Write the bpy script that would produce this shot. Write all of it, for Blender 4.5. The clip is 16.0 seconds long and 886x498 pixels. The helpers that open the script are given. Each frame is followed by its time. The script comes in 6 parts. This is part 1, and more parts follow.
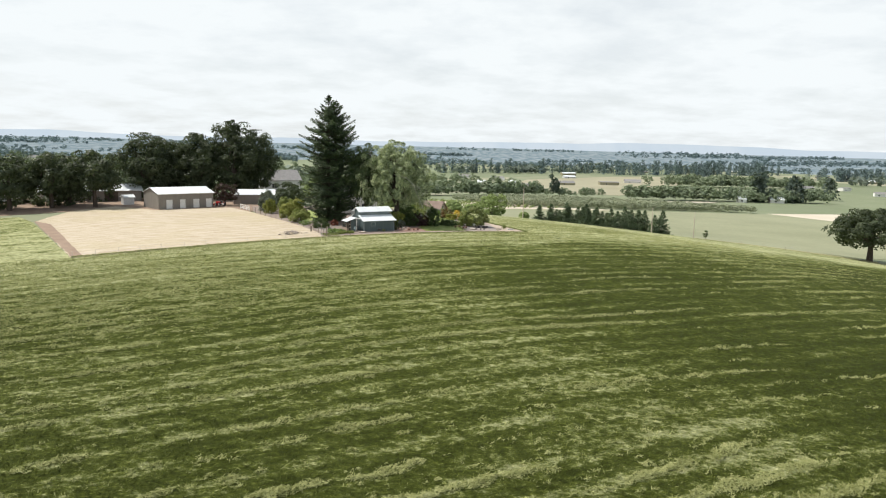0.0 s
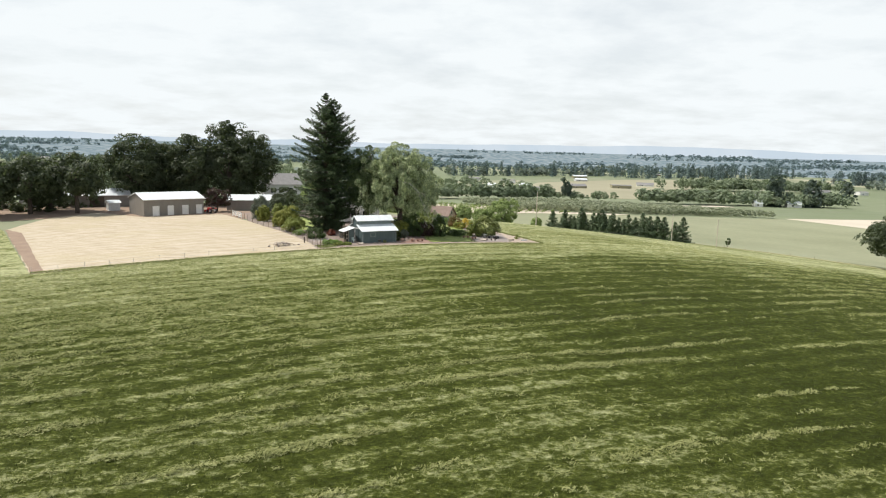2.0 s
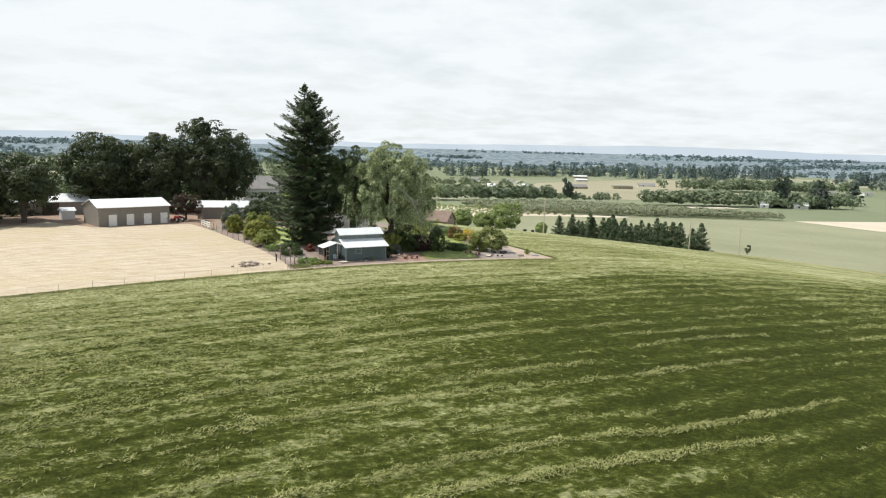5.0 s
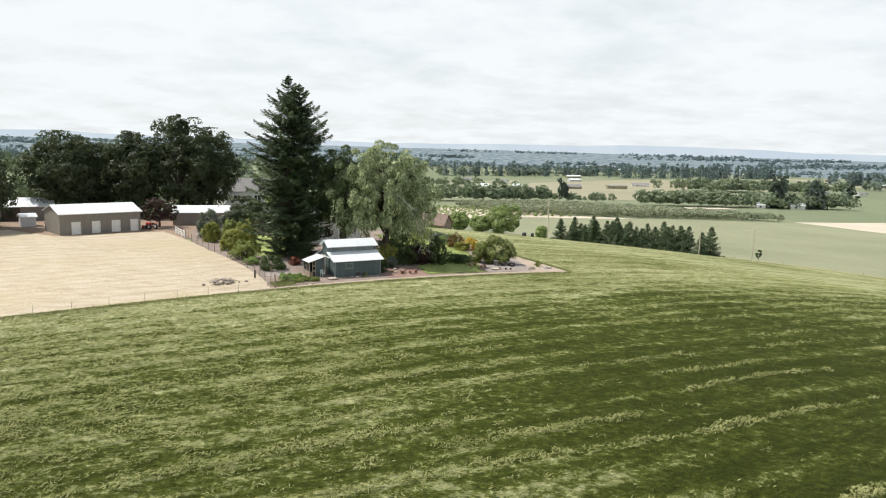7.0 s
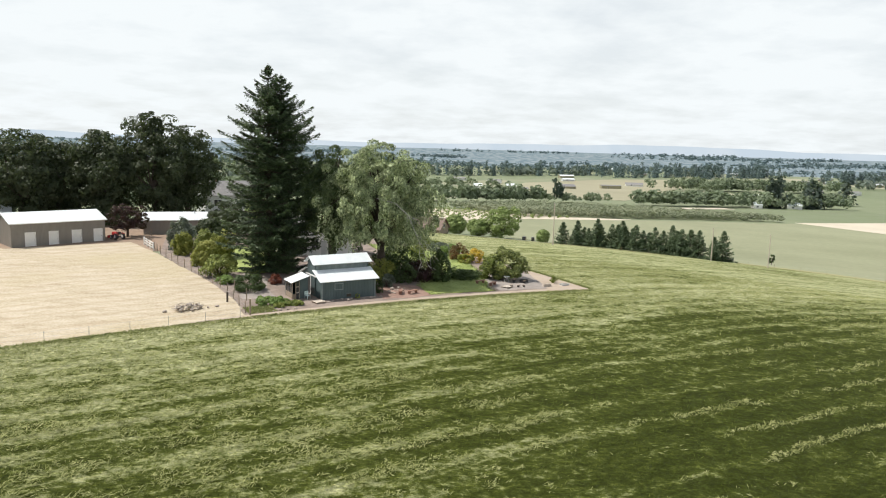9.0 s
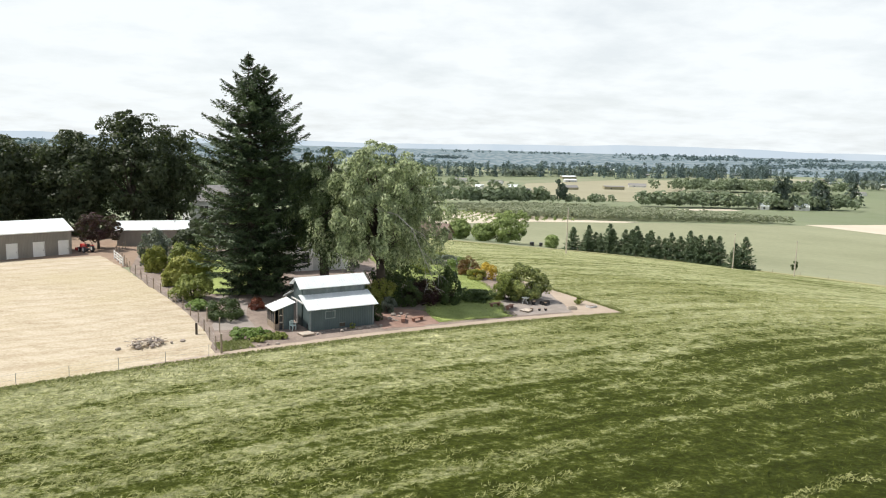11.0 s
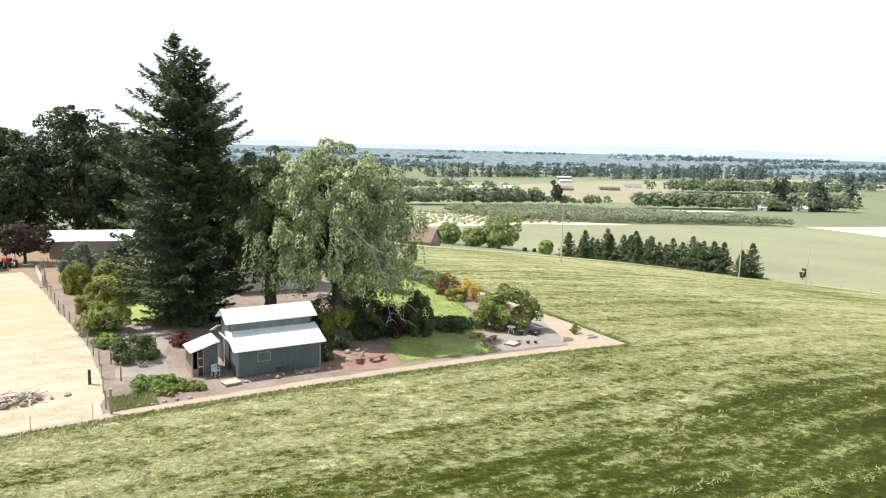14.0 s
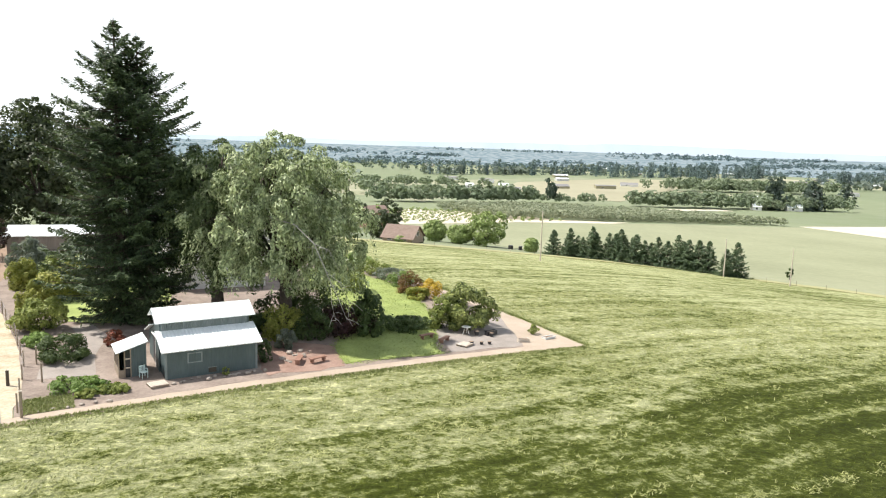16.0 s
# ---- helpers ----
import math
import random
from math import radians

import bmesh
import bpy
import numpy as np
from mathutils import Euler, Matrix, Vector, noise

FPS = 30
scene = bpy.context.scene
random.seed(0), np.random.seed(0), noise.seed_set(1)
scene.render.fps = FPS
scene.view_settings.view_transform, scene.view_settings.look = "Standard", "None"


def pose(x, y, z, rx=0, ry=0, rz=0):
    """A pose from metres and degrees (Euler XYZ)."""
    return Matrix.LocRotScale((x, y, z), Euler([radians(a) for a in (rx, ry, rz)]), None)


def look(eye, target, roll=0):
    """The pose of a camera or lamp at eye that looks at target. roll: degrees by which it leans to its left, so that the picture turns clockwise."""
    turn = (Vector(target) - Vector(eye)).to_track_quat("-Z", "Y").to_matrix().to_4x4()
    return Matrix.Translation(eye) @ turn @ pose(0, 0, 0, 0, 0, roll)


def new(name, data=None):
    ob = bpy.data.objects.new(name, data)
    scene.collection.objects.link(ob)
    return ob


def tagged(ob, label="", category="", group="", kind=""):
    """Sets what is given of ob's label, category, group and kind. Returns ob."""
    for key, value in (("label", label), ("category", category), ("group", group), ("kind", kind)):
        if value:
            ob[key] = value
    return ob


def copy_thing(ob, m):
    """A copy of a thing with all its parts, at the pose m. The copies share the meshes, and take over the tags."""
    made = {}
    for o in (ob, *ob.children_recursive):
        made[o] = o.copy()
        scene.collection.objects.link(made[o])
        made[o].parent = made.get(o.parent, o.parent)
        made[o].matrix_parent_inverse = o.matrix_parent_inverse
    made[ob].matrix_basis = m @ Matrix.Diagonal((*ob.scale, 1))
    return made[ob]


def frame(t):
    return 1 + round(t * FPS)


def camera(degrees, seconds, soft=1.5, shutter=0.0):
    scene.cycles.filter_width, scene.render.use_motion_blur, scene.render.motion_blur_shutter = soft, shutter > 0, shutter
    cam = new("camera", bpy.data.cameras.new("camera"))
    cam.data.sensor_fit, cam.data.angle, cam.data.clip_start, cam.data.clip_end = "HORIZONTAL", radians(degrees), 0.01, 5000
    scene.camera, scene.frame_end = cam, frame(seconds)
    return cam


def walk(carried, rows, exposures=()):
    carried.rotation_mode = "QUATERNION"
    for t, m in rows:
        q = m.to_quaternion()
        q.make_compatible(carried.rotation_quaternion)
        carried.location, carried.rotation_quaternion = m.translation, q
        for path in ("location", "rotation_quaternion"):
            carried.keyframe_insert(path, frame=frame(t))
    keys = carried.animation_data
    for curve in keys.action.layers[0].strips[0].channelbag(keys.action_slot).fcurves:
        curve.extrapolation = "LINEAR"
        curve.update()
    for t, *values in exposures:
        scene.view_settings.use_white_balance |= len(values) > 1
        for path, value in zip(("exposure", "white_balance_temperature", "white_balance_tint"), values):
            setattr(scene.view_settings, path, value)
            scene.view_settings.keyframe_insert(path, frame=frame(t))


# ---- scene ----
cam = camera(64.6, 16.0, soft=1.1)
METRES, EYE, TILT, LEAN, TURN = 90.0, 20.5, 2.5, 2.1, 0.0
ROWS = [
    (0.0, 0.0, 0.0, 0.0, 0.68, -10.96, -3.52),
    (0.5, 0.0007, 0.0346, -0.0012, 1.03, -10.91, -3.55),
    (1.0, 0.0017, 0.0703, -0.0024, 1.4, -10.86, -3.57),
    (1.5, 0.0034, 0.1063, -0.0034, 1.54, -10.86, -3.59),
    (2.0, 0.005, 0.1432, -0.005, 1.54, -10.83, -3.62),
    (2.5, 0.0058, 0.1801, -0.0063, 1.52, -10.86, -3.62),
    (3.0, 0.006, 0.2167, -0.0076, 1.51, -10.85, -3.64),
    (3.5, 0.0056, 0.2529, -0.009, 1.5, -10.87, -3.65),
    (4.0, 0.0044, 0.2888, -0.0105, 1.47, -10.86, -3.64),
    (6.5, -0.0121, 0.4657, -0.0188, 1.19, -10.8, -3.7),
    (7.0, -0.018, 0.5019, -0.0204, 0.79, -10.83, -3.7),
    (7.5, -0.0236, 0.5388, -0.022, 0.38, -10.83, -3.68),
    (8.0, -0.0284, 0.5761, -0.0237, 0.14, -10.82, -3.68),
    (8.5, -0.0325, 0.6133, -0.0255, 0.12, -10.8, -3.67),
    (9.0, -0.0361, 0.6491, -0.0271, 0.12, -10.82, -3.67),
    (11.5, -0.0469, 0.8203, -0.0341, 0.17, -10.76, -3.54),
    (12.0, -0.0458, 0.8509, -0.0354, 0.15, -10.78, -3.52),
    (12.5, -0.0427, 0.8791, -0.0366, 0.1, -10.79, -3.52),
    (13.0, -0.037, 0.9035, -0.0372, 0.01, -10.75, -3.52),
    (13.5, -0.029, 0.9228, -0.0377, -0.08, -10.73, -3.58),
    (14.0, -0.0188, 0.9374, -0.0386, -0.2, -10.71, -3.6),
    (14.5, -0.0074, 0.9471, -0.0389, -0.29, -10.76, -3.64),
    (15.0, 0.0057, 0.9538, -0.0391, -0.34, -10.78, -3.75),
    (15.5, 0.0179, 0.9579, -0.0395, -0.37, -10.8, -3.86),
    (16.0, 0.028, 0.9613, -0.0401, -0.31, -10.91, -3.97),
]
walk(cam, [(t, pose(0, 0, EYE, TILT, LEAN, TURN) @ pose(METRES * x, METRES * y, METRES * z, 90 + pitch, roll, yaw)) for t, x, y, z, yaw, pitch, roll in ROWS],
     [(0.0, 0.0), (7.0, 0.0), (9.2, 0.0), (11.5, 0.11), (12.5, 0.26), (13.5, 0.38), (16.0, 0.48)])

# ---- world and sun ----
SUN_AZ, SUN_EL = radians(-79), radians(57)          # azimuth from +y towards +x
world = bpy.data.worlds.new("sky")
scene.world = world
world.use_nodes = True
wn, wl = world.node_tree.nodes, world.node_tree.links
wn.clear()
w_out, w_bg = wn.new("ShaderNodeOutputWorld"), wn.new("ShaderNodeBackground")
w_sky = wn.new("ShaderNodeTexSky")
w_sky.sky_type, w_sky.sun_disc = "NISHITA", False
w_sky.sun_elevation, w_sky.sun_rotation = SUN_EL, SUN_AZ
w_sky.dust_density, w_sky.air_density = 2.0, 1.0
w_tc = wn.new("ShaderNodeTexCoord")
w_sep, w_comb = wn.new("ShaderNodeSeparateXYZ"), wn.new("ShaderNodeCombineXYZ")
wl.new(w_tc.outputs["Generated"], w_sep.inputs["Vector"])


def w_calc(op, a, c):
    n = wn.new("ShaderNodeMath")
    n.operation = op
    for k, val in enumerate((a, c)):
        if isinstance(val, (int, float)):
            n.inputs[k].default_value = val
        else:
            wl.new(val, n.inputs[k])
    return n.outputs["Value"]


def w_noise(scale, detail, rough):
    n = wn.new("ShaderNodeTexNoise")
    n.inputs["Scale"].default_value, n.inputs["Detail"].default_value, n.inputs["Roughness"].default_value = scale, detail, rough
    wl.new(w_comb.outputs["Vector"], n.inputs["Vector"])
    return n.outputs["Fac"]


# a layer of thin cloud seen in perspective, closed towards the horizon and broken overhead
w_up = w_calc("MAXIMUM", w_sep.outputs["Z"], 0.0)
w_far = w_calc("DIVIDE", 1.0, w_calc("ADD", w_up, 0.17))
wl.new(w_calc("MULTIPLY", w_sep.outputs["X"], w_far), w_comb.inputs["X"])
wl.new(w_calc("MULTIPLY", w_sep.outputs["Y"], w_far), w_comb.inputs["Y"])
w_sum = w_calc("ADD", w_calc("MULTIPLY", w_noise(2.3, 8, 0.60), 0.75), w_calc("MULTIPLY", w_noise(0.9, 3, 0.5), 0.45))
w_fac = wn.new("ShaderNodeMapRange")
for key, val in (("From Min", 0.46), ("From Max", 0.72), ("To Min", 0.80), ("To Max", 1.06)):
    w_fac.inputs[key].default_value = val
wl.new(w_sum, w_fac.inputs["Value"])
w_open = wn.new("ShaderNodeMapRange")
for key, val in (("From Min", 0.22), ("From Max", 0.62), ("To Min", 1.0), ("To Max", 0.28)):
    w_open.inputs[key].default_value = val
wl.new(w_up, w_open.inputs["Value"])
w_mix = wn.new("ShaderNodeMixRGB")
w_mix.inputs["Color2"].default_value = (9.7, 10.2, 10.4, 1)
wl.new(w_calc("MULTIPLY", w_fac.outputs["Result"], w_open.outputs["Result"]), w_mix.inputs["Fac"])
wl.new(w_sky.outputs["Color"], w_mix.inputs["Color1"])
wl.new(w_mix.outputs["Color"], w_bg.inputs["Color"])
w_bg.inputs["Strength"].default_value = 0.095
wl.new(w_bg.outputs["Background"], w_out.inputs["Surface"])

sun_data = bpy.data.lights.new("sun", "SUN")
sun_data.energy, sun_data.angle, sun_data.color = 4.7, radians(0.6), (1.0, 0.955, 0.88)
sun = new("sun", sun_data)
sun_dir = Vector((math.sin(SUN_AZ) * math.cos(SUN_EL), math.cos(SUN_AZ) * math.cos(SUN_EL), math.sin(SUN_EL)))
sun.matrix_world = look((-60, 60, 120), Vector((-60, 60, 120)) - sun_dir)


# ---- the lie of the land ----
BEARING = 31.0                                     # fences and buildings all run along this bearing
CA, SA = math.cos(radians(BEARING)), math.sin(radians(BEARING))
HILL = (0.38, 1.44, -0.65, -2.4, 0.54, 2.78, -4.09, 3.63, -4.1, -2.83)


def height(x, y):
    """Height of the ground: a rounded hill over a wide valley."""
    x, y = np.asarray(x, float), np.asarray(y, float)
    r = np.sqrt((x + 40) ** 2 + (y - 150) ** 2 + 6400) - 80
    p, q = x / 100, (y - 120) / 100
    c = HILL
    poly = c[0] + c[1] * p + c[2] * q + c[3] * p * p + c[4] * p * q + c[5] * q * q + c[6] * p ** 3 + c[7] * p * p * q + c[8] * p * q * q + c[9] * q ** 3
    return 4 - 54 * (1 - np.exp(-r / 450)) + poly * np.exp(-(x * x + (y - 120) ** 2) / 32400)


def xy(u, v):
    return u * CA - v * SA, u * SA + v * CA


def ground(u, v, dz=0.0):
    x, y = xy(u, v)
    return Vector((x, y, float(height(x, y)) + dz))


def stand(u, v, turn=0.0, dz=0.0):
    """A pose on the ground at (u, v), turned with the fences plus turn degrees."""
    p = ground(u, v, dz)
    return pose(p.x, p.y, p.z, 0, 0, BEARING + turn)


# ---- materials ----
def nodes_of(name):
    m = bpy.data.materials.new(name)
    m.use_nodes = True
    nt = m.node_tree
    return m, nt, nt.nodes["Principled BSDF"]


def add(nt, kind, **values):
    n = nt.nodes.new(kind)
    for k, v in values.items():
        n.inputs[k.replace("_", " ")].default_value = v
    return n


def ramp(nt, source, stops):
    r = nt.nodes.new("ShaderNodeValToRGB")
    e = r.color_ramp.elements
    while len(e) < len(stops):
        e.new(0.5)
    for el, (p, c) in zip(e, stops):
        el.position, el.color = p, (*c, 1)
    nt.links.new(source, r.inputs["Fac"])
    return r.outputs["Color"]


def mixed(nt, fac, a, b, mode="MIX"):
    m = nt.nodes.new("ShaderNodeMixRGB")
    m.blend_type = mode
    for key, val in (("Fac", fac), ("Color1", a), ("Color2", b)):
        if isinstance(val, (int, float)):
            m.inputs[key].default_value = val
        elif isinstance(val, tuple):
            m.inputs[key].default_value = (*val, 1)
        else:
            nt.links.new(val, m.inputs[key])
    return m.outputs["Color"]


def positions(nt, scale=(1, 1, 1), turn=0.0):
    g = nt.nodes.new("ShaderNodeNewGeometry")
    m = nt.nodes.new("ShaderNodeMapping")
    m.inputs["Rotation"].default_value = (0, 0, radians(turn))
    m.inputs["Scale"].default_value = scale
    nt.links.new(g.outputs["Position"], m.inputs["Vector"])
    return m.outputs["Vector"]


def noise_at(nt, vec, scale, detail=4, rough=0.55):
    n = add(nt, "ShaderNodeTexNoise", Scale=scale, Detail=detail, Roughness=rough)
    nt.links.new(vec, n.inputs["Vector"])
    return n.outputs["Fac"]


def bumped(nt, bsdf, fac, strength, distance):
    b = add(nt, "ShaderNodeBump", Strength=strength, Distance=distance)
    nt.links.new(fac, b.inputs["Height"])
    nt.links.new(b.outputs["Normal"], bsdf.inputs["Normal"])


def plain(name, dark, light, rough=0.8, scale=0.6, fine=8.0, bump=0.3, metal=0.0):
    """A surface that varies between two colours at two scales, with fine relief."""
    m, nt, b = nodes_of(name)
    vec = positions(nt)
    n1, n2 = noise_at(nt, vec, scale, 5), noise_at(nt, vec, fine, 3)
    col = ramp(nt, n1, [(0.3, dark), (0.7, light)])
    col = mixed(nt, 0.35, col, ramp(nt, n2, [(0.3, dark), (0.7, light)]))
    nt.links.new(col, b.inputs["Base Color"])
    b.inputs["Roughness"].default_value, b.inputs["Metallic"].default_value = rough, metal
    bumped(nt, b, n2, bump, 0.05)
    return m


def leafy(name, dark, mid, light, rough=0.55, spread=0.4, through_light=0.26):
    """Leaves: each one its own tone, larger drifts over the crown, some light coming through."""
    m, nt, b = nodes_of(name)
    g = nt.nodes.new("ShaderNodeNewGeometry")
    col = ramp(nt, g.outputs["Random Per Island"], [(0.0, dark), (0.5, mid), (1.0, light)])
    drift = ramp(nt, noise_at(nt, positions(nt), spread, 3), [(0.35, dark), (0.65, light)])
    col = mixed(nt, 0.4, col, drift)
    nt.links.new(col, b.inputs["Base Color"])
    b.inputs["Roughness"].default_value = rough
    b.inputs["Specular IOR Level"].default_value = 0.3
    tr = nt.nodes.new("ShaderNodeBsdfTranslucent")
    nt.links.new(mixed(nt, 0.5, col, (0.17, 0.24, 0.05)), tr.inputs["Color"])
    mx = add(nt, "ShaderNodeMixShader", Fac=through_light)
    nt.links.new(b.outputs["BSDF"], mx.inputs[1])
    nt.links.new(tr.outputs["BSDF"], mx.inputs[2])
    nt.links.new(mx.outputs["Shader"], nt.nodes["Material Output"].inputs["Surface"])
    return m


def hay_material(tufts=False):
    """Mown hay: swaths that follow the garden's fence round its corner, pale cut grass over green stubble."""
    m, nt, b = nodes_of("cut_grass_tufts" if tufts else "mown_hay")
    L = nt.links.new
    uvw = positions(nt, turn=-BEARING)                     # x runs along the fences, y across
    warp = add(nt, "ShaderNodeTexNoise", Scale=0.035, Detail=1)
    L(uvw, warp.inputs["Vector"])
    wv = nt.nodes.new("ShaderNodeVectorMath")
    wv.operation = "MULTIPLY_ADD"
    wv.inputs[1].default_value, wv.inputs[2].default_value = (4, 4, 0), (-2, -2, 0)
    L(warp.outputs["Color"], wv.inputs[0])
    sm = nt.nodes.new("ShaderNodeVectorMath")
    L(uvw, sm.inputs[0]); L(wv.outputs["Vector"], sm.inputs[1])
    sep = nt.nodes.new("ShaderNodeSeparateXYZ")
    L(sm.outputs["Vector"], sep.inputs["Vector"])

    def calc(op, a, c):
        n = nt.nodes.new("ShaderNodeMath")
        n.operation = op
        for i, val in enumerate((a, c)):
            if isinstance(val, (int, float)):
                n.inputs[i].default_value = val
            else:
                L(val, n.inputs[i])
        return n.outputs["Value"]
    flat = nt.nodes.new("ShaderNodeSeparateXYZ")
    L(uvw, flat.inputs["Vector"])
    wander = calc("ADD", calc("MULTIPLY", calc("SINE", calc("MULTIPLY", flat.outputs["X"], 0.055), 0.0), 1.1),
                  calc("MULTIPLY", calc("SINE", calc("ADD", calc("MULTIPLY", flat.outputs["X"], 0.13), calc("MULTIPLY", flat.outputs["Y"], 0.05)), 0.0), 0.35))
    row = calc("ADD", calc("SUBTRACT", 142.0, flat.outputs["Y"]), wander)
    across = calc("SUBTRACT", 142.0, sep.outputs["Y"])
    reach, along = across, sep.outputs["X"]
    comb = nt.nodes.new("ShaderNodeCombineXYZ")
    L(reach, comb.inputs["X"]); L(calc("MULTIPLY", along, 0.07), comb.inputs["Y"])
    swath = noise_at(nt, comb.outputs["Vector"], 0.42, 3, 0.5)
    comb2 = nt.nodes.new("ShaderNodeCombineXYZ")
    L(reach, comb2.inputs["X"]); L(calc("MULTIPLY", along, 0.22), comb2.inputs["Y"])
    streak = noise_at(nt, comb2.outputs["Vector"], 1.35, 5, 0.66)
    clump = noise_at(nt, positions(nt, (0.8, 1.0, 1.0), -BEARING), 1.7, 8, 0.84)
    large = noise_at(nt, positions(nt), 0.022, 3, 0.5)
    fleck = noise_at(nt, positions(nt), 4.5, 6, 0.85)
    # regular passes of the mower
    wave = calc("SINE", calc("MULTIPLY", row, 2 * math.pi / 3.3), 0.0)
    s = calc("ADD", calc("MULTIPLY", swath, 0.55), calc("MULTIPLY", streak, 0.62))
    patch = noise_at(nt, positions(nt, (0.45, 1.0, 1.0), -BEARING), 0.55, 4, 0.6)
    s = calc("ADD", s, calc("ADD", calc("MULTIPLY", clump, 1.45), calc("MULTIPLY", patch, 0.42)))
    s = calc("SUBTRACT", s, 0.60)
    calm = add(nt, "ShaderNodeMapRange", From_Min=106.0, From_Max=126.0, To_Min=0.045, To_Max=0.015)
    L(sep.outputs["Y"], calm.inputs["Value"])
    s = calc("ADD", s, calc("MULTIPLY", wave, calm.outputs["Result"]))
    s = calc("ADD", s, calc("MULTIPLY", large, 0.35))
    near_fence = calc("MULTIPLY", calc("MAXIMUM", calc("SUBTRACT", 1.0, calc("MULTIPLY", calc("MAXIMUM", calc("SUBTRACT", across, 20.0), 0.0), 1 / 44.0)), 0.0), 0.25)
    past = add(nt, "ShaderNodeMapRange", From_Min=121.0, From_Max=131.0, To_Min=1.0, To_Max=0.8)
    L(sep.outputs["Y"], past.inputs["Value"])
    s = calc("ADD", s, calc("MULTIPLY", near_fence, past.outputs["Result"]))
    low_u = add(nt, "ShaderNodeMapRange", From_Min=44.0, From_Max=63.0)
    low_v = add(nt, "ShaderNodeMapRange", From_Min=114.0, From_Max=103.0)
    up_v = add(nt, "ShaderNodeMapRange", From_Min=78.0, From_Max=98.0, To_Min=0.75, To_Max=1.0)
    L(sep.outputs["Y"], up_v.inputs["Value"])
    L(sep.outputs["X"], low_u.inputs["Value"]); L(sep.outputs["Y"], low_v.inputs["Value"])
    s = calc("SUBTRACT", s, calc("MULTIPLY", calc("MULTIPLY", low_u.outputs["Result"], calc("MULTIPLY", low_v.outputs["Result"], up_v.outputs["Result"])), 0.14))
    col = ramp(nt, s, [(0.0, (0.023, 0.033, 0.004)), (0.50, (0.041, 0.053, 0.007)), (0.585, (0.065, 0.081, 0.013)), (0.645, (0.104, 0.125, 0.025)), (0.69, (0.25, 0.27, 0.11)), (0.80, (0.47, 0.475, 0.265))])
    r = col.node
    # the sum runs to about 1.6
    sc = calc("MULTIPLY", s, 0.56)
    nt.links.remove(r.inputs["Fac"].links[0])
    L(sc, r.inputs["Fac"])
    col = mixed(nt, calc("MULTIPLY", calc("SUBTRACT", fleck, 0.34), 1.8), col, mixed(nt, 1.0, col, (0.40, 0.43, 0.36), "MULTIPLY"))
    grain = noise_at(nt, positions(nt, (0.55, 1.6, 1.0), -BEARING - 35), 2.6, 5, 0.7)
    col = mixed(nt, ramp(nt, grain, [(0.50, (0, 0, 0)), (0.68, (0.75, 0.75, 0.75))]), col, mixed(nt, 1.0, col, (2.1, 2.0, 2.0), "MULTIPLY"))
    if tufts:
        isl = nt.nodes.new("ShaderNodeNewGeometry")
        tone = ramp(nt, isl.outputs["Random Per Island"], [(0.0, (0.7, 0.7, 0.68)), (0.5, (1.2, 1.2, 1.2)), (1.0, (2.3, 2.2, 2.1))])
        col = mixed(nt, 1.0, col, tone, "MULTIPLY")
        col = mixed(nt, 0.12, col, (0.22, 0.235, 0.115))
    L(col, b.inputs["Base Color"])
    b.inputs["Roughness"].default_value = 0.9
    b.inputs["Specular IOR Level"].default_value = 0.08
    bumped(nt, b, calc("ADD", calc("MULTIPLY", s, 1.0), calc("MULTIPLY", fleck, 0.5)), 0.8, 0.25)
    return m


def valley_material():
    """A patchwork of crops and pasture."""
    m, nt, b = nodes_of("valley_fields")
    vec = positions(nt, (1, 0.45, 0), 12)
    vo = add(nt, "ShaderNodeTexVoronoi", Scale=0.0042)
    nt.links.new(vec, vo.inputs["Vector"])
    sep = nt.nodes.new("ShaderNodeSeparateXYZ")
    nt.links.new(vo.outputs["Color"], sep.inputs["Vector"])
    col = ramp(nt, sep.outputs["X"], [(0.0, (0.15, 0.18, 0.10)), (0.35, (0.21, 0.235, 0.14)), (0.6, (0.18, 0.21, 0.12)), (0.85, (0.28, 0.275, 0.185)), (1.0, (0.38, 0.35, 0.25))])
    n = noise_at(nt, positions(nt), 0.03, 5)
    col = mixed(nt, ramp(nt, n, [(0.35, (0, 0, 0)), (0.7, (0.5, 0.5, 0.5))]), col, (0.13, 0.17, 0.06))
    nt.links.new(col, b.inputs["Base Color"])
    b.inputs["Roughness"].default_value = 0.9
    bumped(nt, b, noise_at(nt, positions(nt), 0.8, 4), 0.5, 0.2)
    return m


